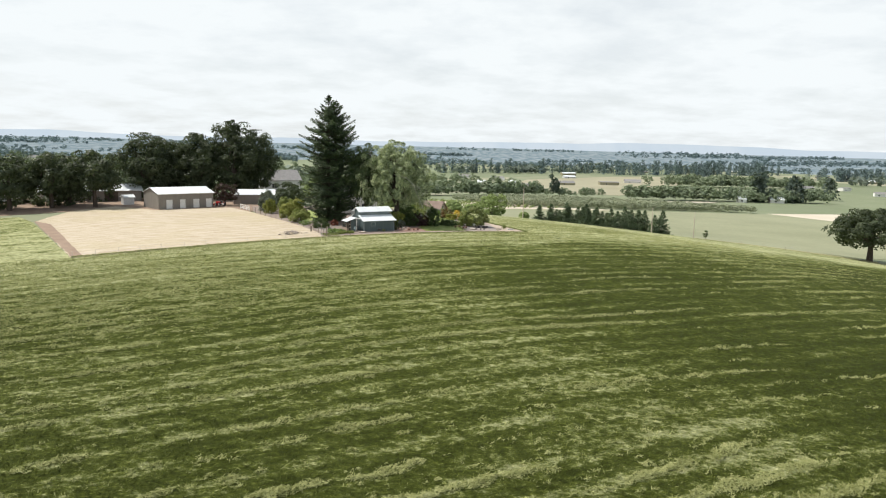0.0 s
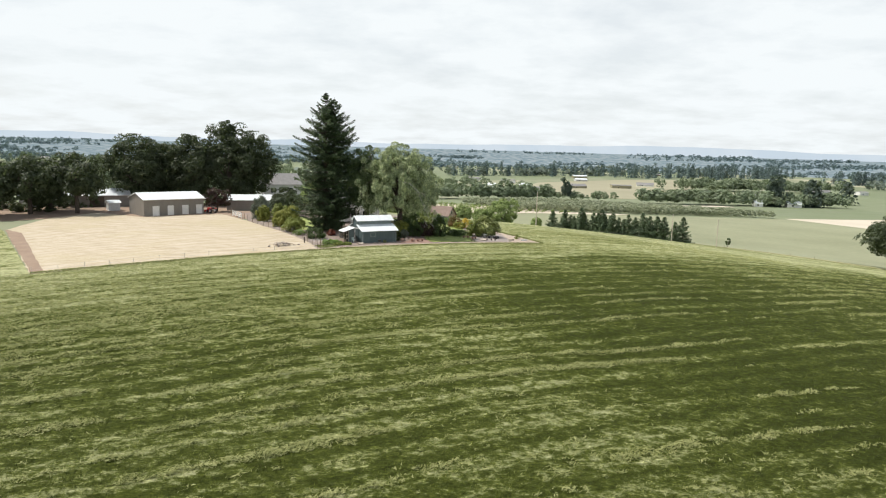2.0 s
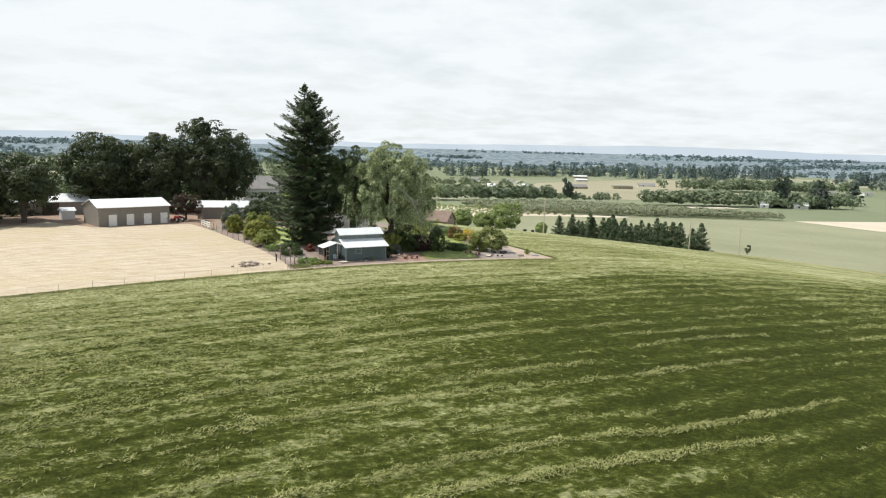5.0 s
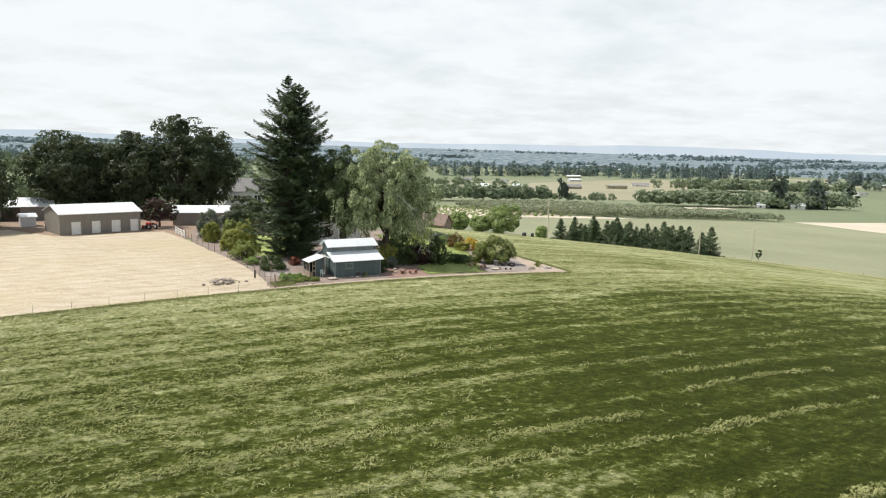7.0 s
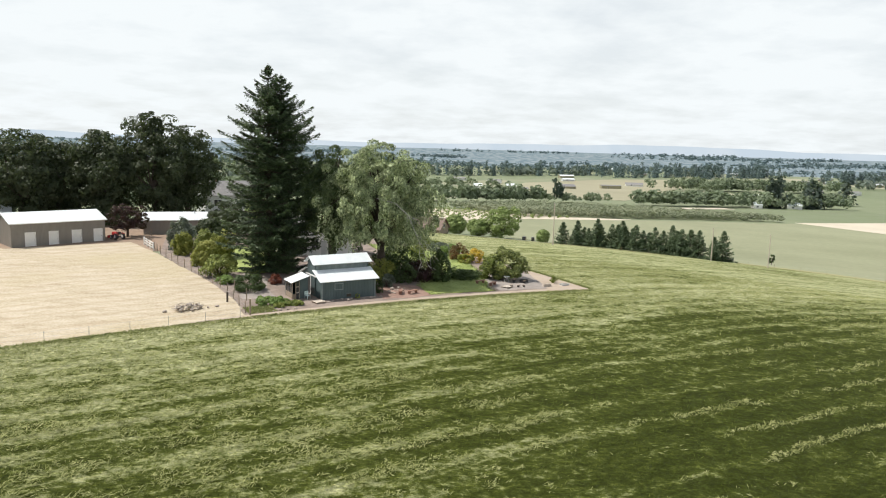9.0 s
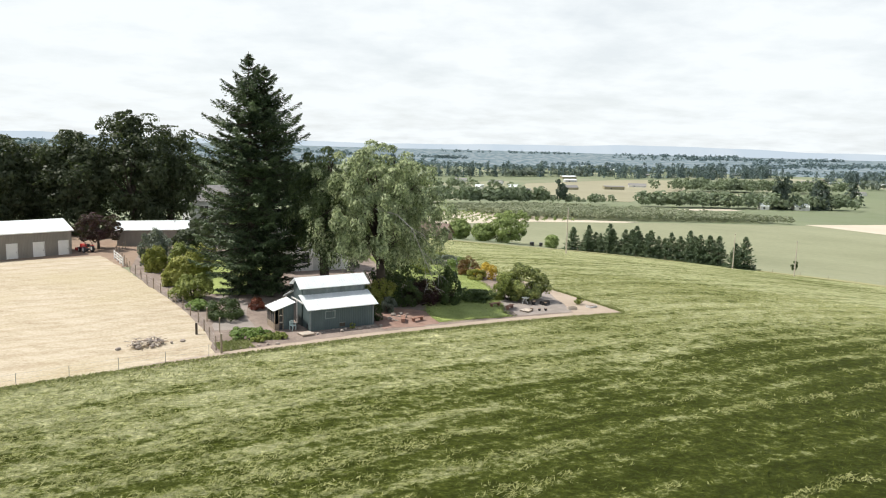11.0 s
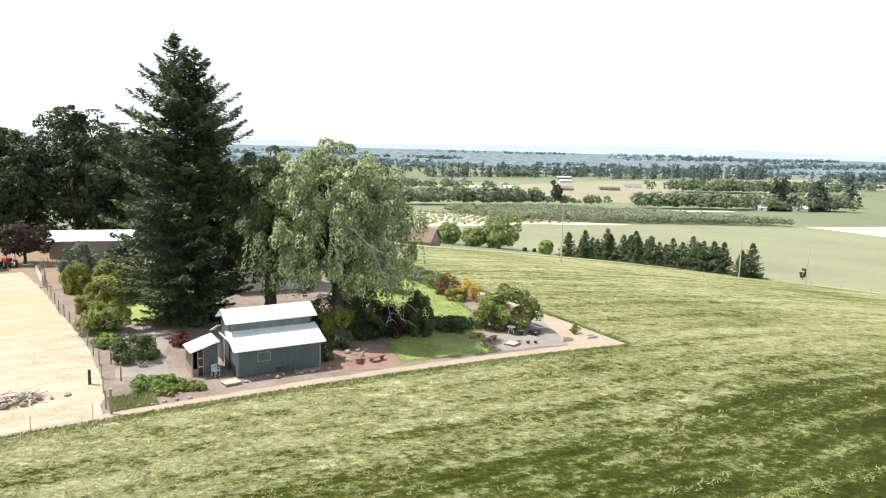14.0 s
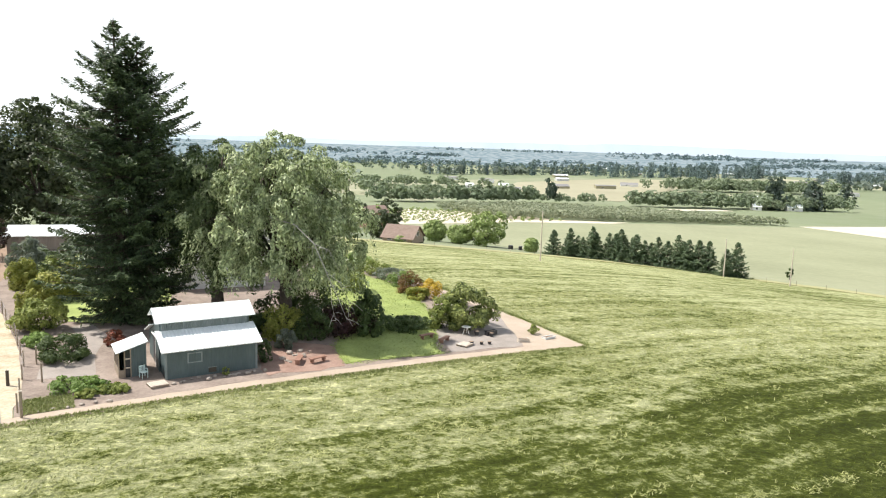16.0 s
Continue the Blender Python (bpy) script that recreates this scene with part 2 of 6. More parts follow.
def ribbed(name, dark, light, rough, metal, pitch, turn, depth=0.03):
    """Corrugated sheet or boards: ribs along one direction, streaks of weather."""
    m, nt, b = nodes_of(name)
    tc = nt.nodes.new("ShaderNodeTexCoord")
    wv = add(nt, "ShaderNodeTexWave", Scale=0.5 / pitch, Distortion=0.0)
    wv.bands_direction = turn
    nt.links.new(tc.outputs["Object"], wv.inputs["Vector"])
    mp = nt.nodes.new("ShaderNodeMapping")
    mp.inputs["Scale"].default_value = (1, 1, 0.25)
    nt.links.new(tc.outputs["Object"], mp.inputs["Vector"])
    n1, n2 = noise_at(nt, mp.outputs["Vector"], 1.4, 5), noise_at(nt, mp.outputs["Vector"], 9, 3)
    col = ramp(nt, n1, [(0.3, dark), (0.7, light)])
    col = mixed(nt, 0.3, col, ramp(nt, n2, [(0.3, dark), (0.7, light)]))
    nt.links.new(col, b.inputs["Base Color"])
    b.inputs["Roughness"].default_value, b.inputs["Metallic"].default_value = rough, metal
    bumped(nt, b, wv.outputs["Fac"], 0.6, depth)
    return m


def straw_material():
    """Bleached stubble with the curved lines that the machine left."""
    m, nt, b = nodes_of("dry_straw")
    vec = positions(nt, (1, 1, 1), -BEARING - 6)
    w = add(nt, "ShaderNodeTexWave", Scale=0.11, Distortion=15.0, Detail=4, Detail_Scale=0.45)
    w.bands_direction = "Y"
    nt.links.new(vec, w.inputs["Vector"])
    streak = noise_at(nt, positions(nt, (0.45, 1.2, 1), -BEARING + 25), 0.7, 7, 0.76)
    patch, fine = noise_at(nt, vec, 0.07, 4), noise_at(nt, vec, 4.0, 4, 0.65)
    col = ramp(nt, streak, [(0.32, (0.30, 0.225, 0.13)), (0.46, (0.47, 0.395, 0.275)), (0.64, (0.60, 0.53, 0.41))])
    col = mixed(nt, ramp(nt, w.outputs["Fac"], [(0.0, (0.45, 0.45, 0.45)), (0.34, (0, 0, 0))]), col, (0.34, 0.245, 0.14))
    col = mixed(nt, ramp(nt, patch, [(0.48, (0, 0, 0)), (0.68, (0.75, 0.75, 0.75))]), col, (0.42, 0.35, 0.18))
    col = mixed(nt, 0.42, col, ramp(nt, fine, [(0.3, (0.27, 0.21, 0.135)), (0.7, (0.62, 0.55, 0.43))]))
    nt.links.new(col, b.inputs["Base Color"])
    b.inputs["Roughness"].default_value = 0.9
    bumped(nt, b, fine, 0.5, 0.06)
    return m


M = {
    "hay": hay_material(),
    "tufts": hay_material(True),
    "hay_pale": leafy("cut_hay", (0.14, 0.158, 0.04), (0.28, 0.295, 0.105), (0.45, 0.455, 0.21), 0.85, 0.25, 0.1),
    "valley": valley_material(),
    "straw": straw_material(),
    "soil": plain("garden_soil", (0.15, 0.112, 0.09), (0.35, 0.285, 0.24), 0.95, 0.5, 5.0, 0.5),
    "dirt": plain("pale_dirt", (0.36, 0.285, 0.215), (0.46, 0.38, 0.3), 0.95, 0.4, 5.0, 0.5),
    "brown": plain("brown_earth", (0.23, 0.16, 0.11), (0.32, 0.235, 0.17), 0.95, 0.5, 5.0, 0.5),
    "gravel": plain("grey_gravel", (0.235, 0.205, 0.18), (0.37, 0.325, 0.29), 0.95, 0.6, 12.0, 0.6),
    "lawn": plain("lawn_grass", (0.17, 0.22, 0.052), (0.36, 0.42, 0.13), 0.85, 0.45, 6.0, 0.8),
    "mulch": plain("red_mulch", (0.20, 0.115, 0.085), (0.36, 0.245, 0.195), 0.95, 0.7, 8.0, 0.6),
    "verge": plain("dry_verge", (0.26, 0.26, 0.11), (0.38, 0.35, 0.17), 0.9, 0.2, 2.0, 0.5),
    "crop": plain("green_crop", (0.19, 0.205, 0.112), (0.30, 0.305, 0.185), 0.9, 0.015, 0.4, 0.3),
    "stubble": plain("tan_stubble", (0.26, 0.245, 0.155), (0.34, 0.315, 0.21), 0.9, 0.008, 0.2, 0.3),
    "bare": plain("pale_bare_field", (0.5, 0.44, 0.34), (0.62, 0.55, 0.44), 0.9, 0.03, 0.4, 0.3),
    "barn": ribbed("blue_grey_boards", (0.058, 0.086, 0.088), (0.098, 0.132, 0.132), 0.6, 0.0, 0.30, "X"),
    "barn_worn": ribbed("weathered_boards", (0.12, 0.15, 0.15), (0.27, 0.30, 0.30), 0.7, 0.0, 0.22, "X"),
    "metal_roof": ribbed("pale_metal_roof", (0.66, 0.70, 0.71), (0.80, 0.83, 0.83), 0.42, 0.0, 0.40, "X"),
    "taupe": ribbed("taupe_metal_siding", (0.20, 0.18, 0.155), (0.245, 0.225, 0.20), 0.55, 0.0, 0.30, "X"),
    "white_paint": plain("white_paint", (0.72, 0.71, 0.68), (0.82, 0.81, 0.79), 0.5, 1.5, 12, 0.1),
    "grey_paint": plain("grey_paint", (0.50, 0.50, 0.49), (0.62, 0.62, 0.61), 0.6, 1.5, 12, 0.1),
    "glass": plain("dark_glass", (0.02, 0.025, 0.03), (0.035, 0.04, 0.045), 0.12, 3, 12, 0.0),
    "shingle": plain("grey_shingle", (0.20, 0.195, 0.19), (0.30, 0.29, 0.28), 0.85, 1.2, 9, 0.5),
    "brown_shingle": plain("brown_shingle", (0.17, 0.12, 0.095), (0.26, 0.19, 0.155), 0.85, 1.2, 9, 0.5),
    "wood": plain("weathered_wood", (0.22, 0.17, 0.12), (0.36, 0.29, 0.22), 0.85, 3, 20, 0.4),
    "pale_wood": plain("bleached_wood", (0.45, 0.38, 0.31), (0.60, 0.53, 0.45), 0.8, 3, 20, 0.3),
    "dark_wood": plain("dark_post_wood", (0.05, 0.04, 0.03), (0.10, 0.08, 0.06), 0.85, 3, 20, 0.4),
    "bark": plain("bark", (0.055, 0.042, 0.032), (0.12, 0.095, 0.075), 0.95, 2, 14, 0.8),
    "pale_bark": plain("bare_pale_branch", (0.32, 0.30, 0.27), (0.48, 0.46, 0.42), 0.85, 2, 14, 0.5),
    "brick": plain("terracotta", (0.22, 0.115, 0.08), (0.33, 0.19, 0.14), 0.85, 4, 20, 0.3),
    "black": plain("black_plastic", (0.02, 0.02, 0.022), (0.04, 0.04, 0.042), 0.5, 4, 20, 0.1),
    "red": plain("red_enamel", (0.50, 0.03, 0.03), (0.62, 0.05, 0.04), 0.4, 4, 20, 0.1),
    "mint": plain("pale_mint_plastic", (0.55, 0.68, 0.66), (0.66, 0.77, 0.75), 0.45, 4, 20, 0.05),
    "stone": plain("field_stone", (0.24, 0.20, 0.17), (0.42, 0.37, 0.32), 0.9, 3, 14, 0.6),
    "wire": plain("galvanised_wire", (0.35, 0.35, 0.35), (0.5, 0.5, 0.5), 0.5, 4, 20, 0.1, 0.6),
    "oak": leafy("oak_leaves", (0.027, 0.038, 0.020), (0.050, 0.067, 0.033), (0.092, 0.112, 0.055)),
    "spruce": leafy("spruce_needles", (0.014, 0.028, 0.015), (0.044, 0.076, 0.034), (0.155, 0.21, 0.09), 0.5, 0.35, 0.12),
    # darker copy of birch: the spruce's shadow is put into these leaves
    "birch_shade": leafy("shaded_birch_leaves", (0.04, 0.065, 0.028), (0.09, 0.13, 0.052), (0.20, 0.25, 0.11)),
    "birch": leafy("birch_leaves", (0.05, 0.08, 0.028), (0.29, 0.36, 0.155), (0.62, 0.68, 0.39), 0.5, 0.7, 0.14),
    "shrub": leafy("shrub_leaves", (0.08, 0.115, 0.025), (0.21, 0.255, 0.055), (0.4, 0.43, 0.115)),
    "patio_green": leafy("glossy_green_leaves", (0.035, 0.055, 0.016), (0.14, 0.18, 0.045), (0.42, 0.45, 0.14), 0.45, 0.9, 0.15),
    "lime": leafy("yellow_green_leaves", (0.15, 0.175, 0.03), (0.29, 0.31, 0.06), (0.44, 0.43, 0.11)),
    "fresh": leafy("bright_green_leaves", (0.09, 0.16, 0.03), (0.18, 0.28, 0.065), (0.3, 0.4, 0.12)),
    "juniper": leafy("dark_shrub_leaves", (0.032, 0.054, 0.02), (0.056, 0.088, 0.03), (0.1, 0.14, 0.045)),
    "silver": leafy("silver_leaves", (0.10, 0.12, 0.09), (0.17, 0.20, 0.15), (0.28, 0.31, 0.25)),
    "maroon": leafy("maroon_leaves", (0.022, 0.008, 0.012), (0.045, 0.015, 0.020), (0.080, 0.030, 0.035)),
    "rust": leafy("rust_leaves", (0.1, 0.05, 0.02), (0.18, 0.085, 0.035), (0.27, 0.15, 0.05)),
    "gold": leafy("golden_flowers", (0.40, 0.25, 0.02), (0.60, 0.40, 0.03), (0.72, 0.52, 0.08)),
    "red_leaf": leafy("red_leaves", (0.13, 0.03, 0.02), (0.24, 0.06, 0.04), (0.34, 0.12, 0.08)),
    "fir": leafy("young_fir_needles", (0.05, 0.085, 0.048), (0.10, 0.15, 0.08), (0.19, 0.25, 0.135)),
    "grass_blade": leafy("grass_blades", (0.15, 0.18, 0.05), (0.25, 0.28, 0.09), (0.42, 0.42, 0.2)),
    "slope_tree": leafy("walnut_leaves", (0.12, 0.175, 0.05), (0.26, 0.34, 0.11), (0.42, 0.50, 0.19)),
    # wood_far: leaves paled and greyed, thin valley haze put into the colour
    "wood_far": leafy("hazed_valley_leaves", (0.14, 0.185, 0.115), (0.215, 0.265, 0.17), (0.30, 0.35, 0.225), 0.8, 0.03),
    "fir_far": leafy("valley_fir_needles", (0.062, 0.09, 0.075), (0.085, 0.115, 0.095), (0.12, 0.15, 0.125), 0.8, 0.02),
    # far woods: the bluish base colours carry the haze of the distance
    "wood_hazed": leafy("hazed_tree_leaves", (0.17, 0.21, 0.18), (0.21, 0.25, 0.21), (0.25, 0.29, 0.24), 0.9, 0.01),
    "fir_hazed": leafy("hazed_fir_needles", (0.13, 0.185, 0.195), (0.165, 0.225, 0.23), (0.21, 0.27, 0.265), 0.9, 0.01),
    "woods_haze": leafy("hazed_distant_woods", (0.13, 0.19, 0.22), (0.17, 0.235, 0.265), (0.23, 0.295, 0.32), 0.9, 0.01),
    "orchard": leafy("orchard_leaves", (0.22, 0.25, 0.165), (0.3, 0.33, 0.215), (0.39, 0.41, 0.28), 0.7, 0.02),
}


# unlit backdrop: emission colours already hold the haze of the distance
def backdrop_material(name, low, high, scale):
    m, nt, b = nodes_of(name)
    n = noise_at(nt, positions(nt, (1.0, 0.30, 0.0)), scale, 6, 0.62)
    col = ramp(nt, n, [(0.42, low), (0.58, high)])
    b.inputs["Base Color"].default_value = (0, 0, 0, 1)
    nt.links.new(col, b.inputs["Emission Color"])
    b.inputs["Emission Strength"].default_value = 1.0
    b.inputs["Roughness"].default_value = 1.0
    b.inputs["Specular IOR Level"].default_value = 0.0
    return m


# ---- building blocks ----
def mesh_of(name, verts, faces, material, smooth=False):
    me = bpy.data.meshes.new(name)
    me.from_pydata([tuple(v) for v in verts], [], [tuple(f) for f in faces])
    me.materials.append(material)
    if smooth:
        me.polygons.foreach_set("use_smooth", [True] * len(me.polygons))
    me.update()
    return me


def thing(name, m, label, category, group="", kind=""):
    ob = new(name)
    ob.matrix_world = m
    return tagged(ob, label, category, group, kind)


def part(name, bm, material, parent, label="", smooth=False):
    me = bpy.data.meshes.new(name)
    bm.normal_update()
    bm.to_mesh(me)
    bm.free()
    me.materials.append(material)
    if smooth:
        me.polygons.foreach_set("use_smooth", [True] * len(me.polygons))
    ob = new(name, me)
    ob.parent = parent
    return tagged(ob, label)


def part_of(name, me, parent, label=""):
    ob = new(name, me)
    ob.parent = parent
    return tagged(ob, label)


def box(bm, x0, x1, y0, y1, z0, z1, bevel=0.0):
    vs = [bm.verts.new((x, y, z)) for z in (z0, z1) for x, y in ((x0, y0), (x1, y0), (x1, y1), (x0, y1))]
    fs = [bm.faces.new([vs[i] for i in f]) for f in ((3, 2, 1, 0), (4, 5, 6, 7), (0, 1, 5, 4), (1, 2, 6, 5), (2, 3, 7, 6), (3, 0, 4, 7))]
    if bevel:
        bmesh.ops.bevel(bm, geom=list({e for f in fs for e in f.edges}), offset=bevel, segments=2, affect="EDGES", profile=0.5)
    return bm


def boxed(*spec, bevel=0.0):
    bm = bmesh.new()
    for s in spec:
        box(bm, *s, bevel=bevel)
    return bm


def slab(bm, quad, thick):
    """A sheet of some thickness under four corners."""
    q = [Vector(p) for p in quad]
    n = (q[1] - q[0]).cross(q[3] - q[0]).normalized() * thick
    top, low = [bm.verts.new(p) for p in q], [bm.verts.new(p - n) for p in q]
    bm.faces.new(top)
    bm.faces.new(low[::-1])
    for i in range(4):
        j = (i + 1) % 4
        bm.faces.new((top[i], low[i], low[j], top[j]))
    return bm


def prism(bm, outline, y0, y1):
    """An outline in x and z, drawn out along y."""
    a = [bm.verts.new((x, y0, z)) for x, z in outline]
    c = [bm.verts.new((x, y1, z)) for x, z in outline]
    bm.faces.new(a)
    bm.faces.new(c[::-1])
    for i in range(len(a)):
        j = (i + 1) % len(a)
        bm.faces.new((a[j], a[i], c[i], c[j]))
    return bm


def tube(bm, path, radii, sides=7):
    rings = []
    for i, p in enumerate(path):
        p = Vector(p)
        d = (Vector(path[min(i + 1, len(path) - 1)]) - Vector(path[max(i - 1, 0)])).normalized()
        side = d.cross(Vector((0.3, 1, 0.2))).normalized()
        up = side.cross(d)
        rings.append([bm.verts.new(p + (side * math.cos(k * 2 * math.pi / sides) + up * math.sin(k * 2 * math.pi / sides)) * radii[i]) for k in range(sides)])
    for a, c in zip(rings, rings[1:]):
        for k in range(sides):
            bm.faces.new((a[k], a[(k + 1) % sides], c[(k + 1) % sides], c[k]))
    bm.faces.new(rings[-1])
    bm.faces.new(rings[0][::-1])
    return bm


def drape(name, outline, dz, material, label, step=4.0, kind="structure", category="ground"):
    """A sheet laid over the ground inside an outline in (u, v)."""
    bm = bmesh.new()
    f = bm.faces.new([bm.verts.new((u, v, 0)) for u, v in outline])
    bm.normal_update()
    if f.normal.z < 0:
        f.normal_flip()
    bmesh.ops.triangulate(bm, faces=bm.faces[:])
    us, vs = [p[0] for p in outline], [p[1] for p in outline]
    for axis, lo, hi in (((1, 0, 0), min(us), max(us)), ((0, 1, 0), min(vs), max(vs))):
        k = math.ceil(lo / step) * step
        while k < hi:
            bmesh.ops.bisect_plane(bm, geom=bm.verts[:] + bm.edges[:] + bm.faces[:], plane_co=(axis[0] * k, axis[1] * k, 0), plane_no=axis)
            k += step
    for w in bm.verts:
        w.co = ground(w.co.x, w.co.y, dz)
    rim = [e for e in bm.edges if e.is_boundary]
    for e in rim:
        e.smooth = False
    skirt = bmesh.ops.extrude_edge_only(bm, edges=rim)["geom"]
    for w in skirt:
        if isinstance(w, bmesh.types.BMVert):
            w.co.z -= 0.15
    me = bpy.data.meshes.new(name)
    bm.to_mesh(me)
    bm.free()
    me.materials.append(material)
    me.polygons.foreach_set("use_smooth", [p.normal.z > 0.5 for p in me.polygons])
    return tagged(new(name, me), label, category, "", kind)


def wavy(points, amount, seed, step=1.2):
    """An outline with its edges made uneven."""
    rng, out = random.Random(seed), []
    for (a, b), (c, d) in zip(points, points[1:] + points[:1]):
        n = max(1, int(math.hypot(c - a, d - b) / step))
        for i in range(n):
            k = amount if i else 0
            out.append((a + (c - a) * i / n + rng.uniform(-k, k), b + (d - b) * i / n + rng.uniform(-k, k)))
    return out


# ---- foliage ----
def outward(points, centre, up=0.55, loose=0.45, rng=None):
    """Directions in which the leaves of a crown face: away from its middle and up to the light."""
    d = points - np.array(centre)
    d = d / (np.linalg.norm(d, axis=1)[:, None] + 1e-9) + np.array((0, 0, up)) + rng.normal(size=points.shape) * loose
    return d / (np.linalg.norm(d, axis=1)[:, None] + 1e-9)


def around(points, up, loose, rng):
    """Directions away from an upright stem."""
    d = points * np.array((1, 1, 0))
    d = d / (np.linalg.norm(d, axis=1)[:, None] + 0.05) + np.array((0, 0, up)) + rng.normal(size=points.shape) * loose
    return d / (np.linalg.norm(d, axis=1)[:, None] + 1e-9)


def leaf_quads(points, size, rng, aspect=0.6, axis=None, jitter=1.0, face=None):
    """Four-cornered leaves or sprays at the points; axis gives each one's lengthwise direction, face its normal."""
    n = len(points)
    a = rng.normal(size=(n, 3)) if axis is None else axis + rng.normal(size=(n, 3)) * jitter
    a /= np.linalg.norm(a, axis=1)[:, None] + 1e-9
    b = np.cross(a, rng.normal(size=(n, 3)) if face is None else face)
    b /= np.linalg.norm(b, axis=1)[:, None] + 1e-9
    if face is not None:
        a = np.cross(face, b)
        a /= np.linalg.norm(a, axis=1)[:, None] + 1e-9
    s = (size * rng.uniform(0.6, 1.35, n))[:, None]
    a, b = a * s, b * s * aspect
    v = np.stack([points - a, points - b * 0.9 + a * 0.1, points + a, points + b * 0.9 + a * 0.1], 1).reshape(-1, 3)
    f = np.arange(4 * n).reshape(n, 4)
    return v, f


def quad_mesh(name, v, f, material):
    me = bpy.data.meshes.new(name)
    me.vertices.add(len(v))
    me.vertices.foreach_set("co", np.asarray(v, np.float32).ravel())
    me.loops.add(f.size)
    me.loops.foreach_set("vertex_index", f.astype(np.int32).ravel())
    me.polygons.add(len(f))
    me.polygons.foreach_set("loop_start", np.arange(0, f.size, 4, dtype=np.int32))
    me.update(calc_edges=True)
    me.validate()
    me.materials.append(material)
    return me


def crown_points(rng, clumps, per, radius, centre, clump, low=-0.75, lump=0.18):
    """Leaves in clumps over an uneven ellipsoid. Returns the leaves and the clumps' centres."""
    d = rng.normal(size=(clumps * 3, 3))
    d /= np.linalg.norm(d, axis=1)[:, None]
    d = d[d[:, 2] > low][:clumps]
    k = rng.uniform(0.35, 1.0, len(d)) ** 0.55
    k *= 1 + lump * np.sin(d[:, 0] * 5 + 1.3) * np.cos(d[:, 1] * 4 + d[:, 2] * 5) + rng.normal(size=len(d)) * 0.06
    c = d * k[:, None] * np.array(radius) + np.array(centre)
    q = rng.normal(size=(len(c) * per, 3)) + np.repeat(d, per, 0) * 0.5 + np.array((0, 0, 0.45))
    q /= np.linalg.norm(q, axis=1)[:, None]
    grow = np.repeat(rng.uniform(0.7, 1.3, len(c)), per)[:, None]
    p = np.repeat(c, per, 0) + q * np.array(clump) * 0.5 * grow * rng.uniform(0.72, 1.12, len(q))[:, None]
    face = q + np.array((0, 0, 0.2)) + rng.normal(size=q.shape) * 0.34
    return p, c, face


def tree(name, m, label, h, radius, centre_z, material, seed, clumps=90, per=90, leaf=0.28, clump=(1.6, 1.6, 1.1), trunk=0.45, group="", category="tree", low=-0.75, bark="bark", limbs=9, split=0.3):
    rng = np.random.default_rng(seed)
    ob = thing(name, m, label, category, group)
    p, c, face = crown_points(rng, clumps, per, radius, (0, 0, centre_z), clump, low)
    keep = p[:, 2] > 0.25
    p = p[keep]
    p[:, 2] = np.minimum(p[:, 2], h)
    v, f = leaf_quads(p, leaf, rng, 0.7, face=face[keep])
    part_of("crown", quad_mesh("crown", v, f, M[material]), ob)
    bm = bmesh.new()
    fork = max(h * split, 0.3)
    tube(bm, [(0, 0, -0.3), (0.05, 0, fork * 0.5), (0, 0.08, fork), (0.1, 0, centre_z)], [trunk * 1.25, trunk, trunk * 0.85, trunk * 0.4], 8)
    ends = c[rng.permutation(len(c))[:limbs]]
    stem = part("trunk", bm, M[bark], ob, "", True)
    for q in ends:
        bm = bmesh.new()
        mid = (q * 0.5 + np.array((0, 0, fork)) * 0.5) + rng.normal(size=3) * 0.05 * h
        tube(bm, [(0, 0, fork * 0.9), tuple(mid), tuple(q)], [trunk * 0.5, trunk * 0.28, trunk * 0.06], 5)
        part("limb", bm, M[bark], stem, "", True)
    return ob


def shrub(m, label, radius, h, material, seed, leaf=0.10, clumps=46, per=60, group="", category="shrub", name="shrub", droop=False):
    """A bush down to the ground, with its stems."""
    rng = np.random.default_rng(seed)
    ob = thing(name, m, label, category, group)
    r = (radius, radius * rng.uniform(0.85, 1.1), h * 0.56)
    p, c, face = crown_points(rng, clumps, per, r, (0, 0, h * 0.42), (radius * 0.56, radius * 0.56, h * 0.38), -0.9)
    p[:, 2] = np.abs(p[:, 2]) + 0.02
    ax = None
    if droop:
        ax = np.stack([p[:, 0], p[:, 1], -np.full(len(p), radius * 1.2)], 1)
        ax /= np.linalg.norm(ax, axis=1)[:, None]
    v, f = leaf_quads(p, leaf, rng, 0.6, ax, 0.5, face)
    part_of("crown", quad_mesh("crown", v, f, M[material]), ob)
    for q in c[:4]:
        bm = bmesh.new()
        tube(bm, [(0, 0, -0.1), tuple(q * 0.5 + np.array((0.02, 0, 0.05))), tuple(q)], [0.06, 0.04, 0.015], 5)
        part("stem", bm, M["bark"], ob, "", True)
    return ob


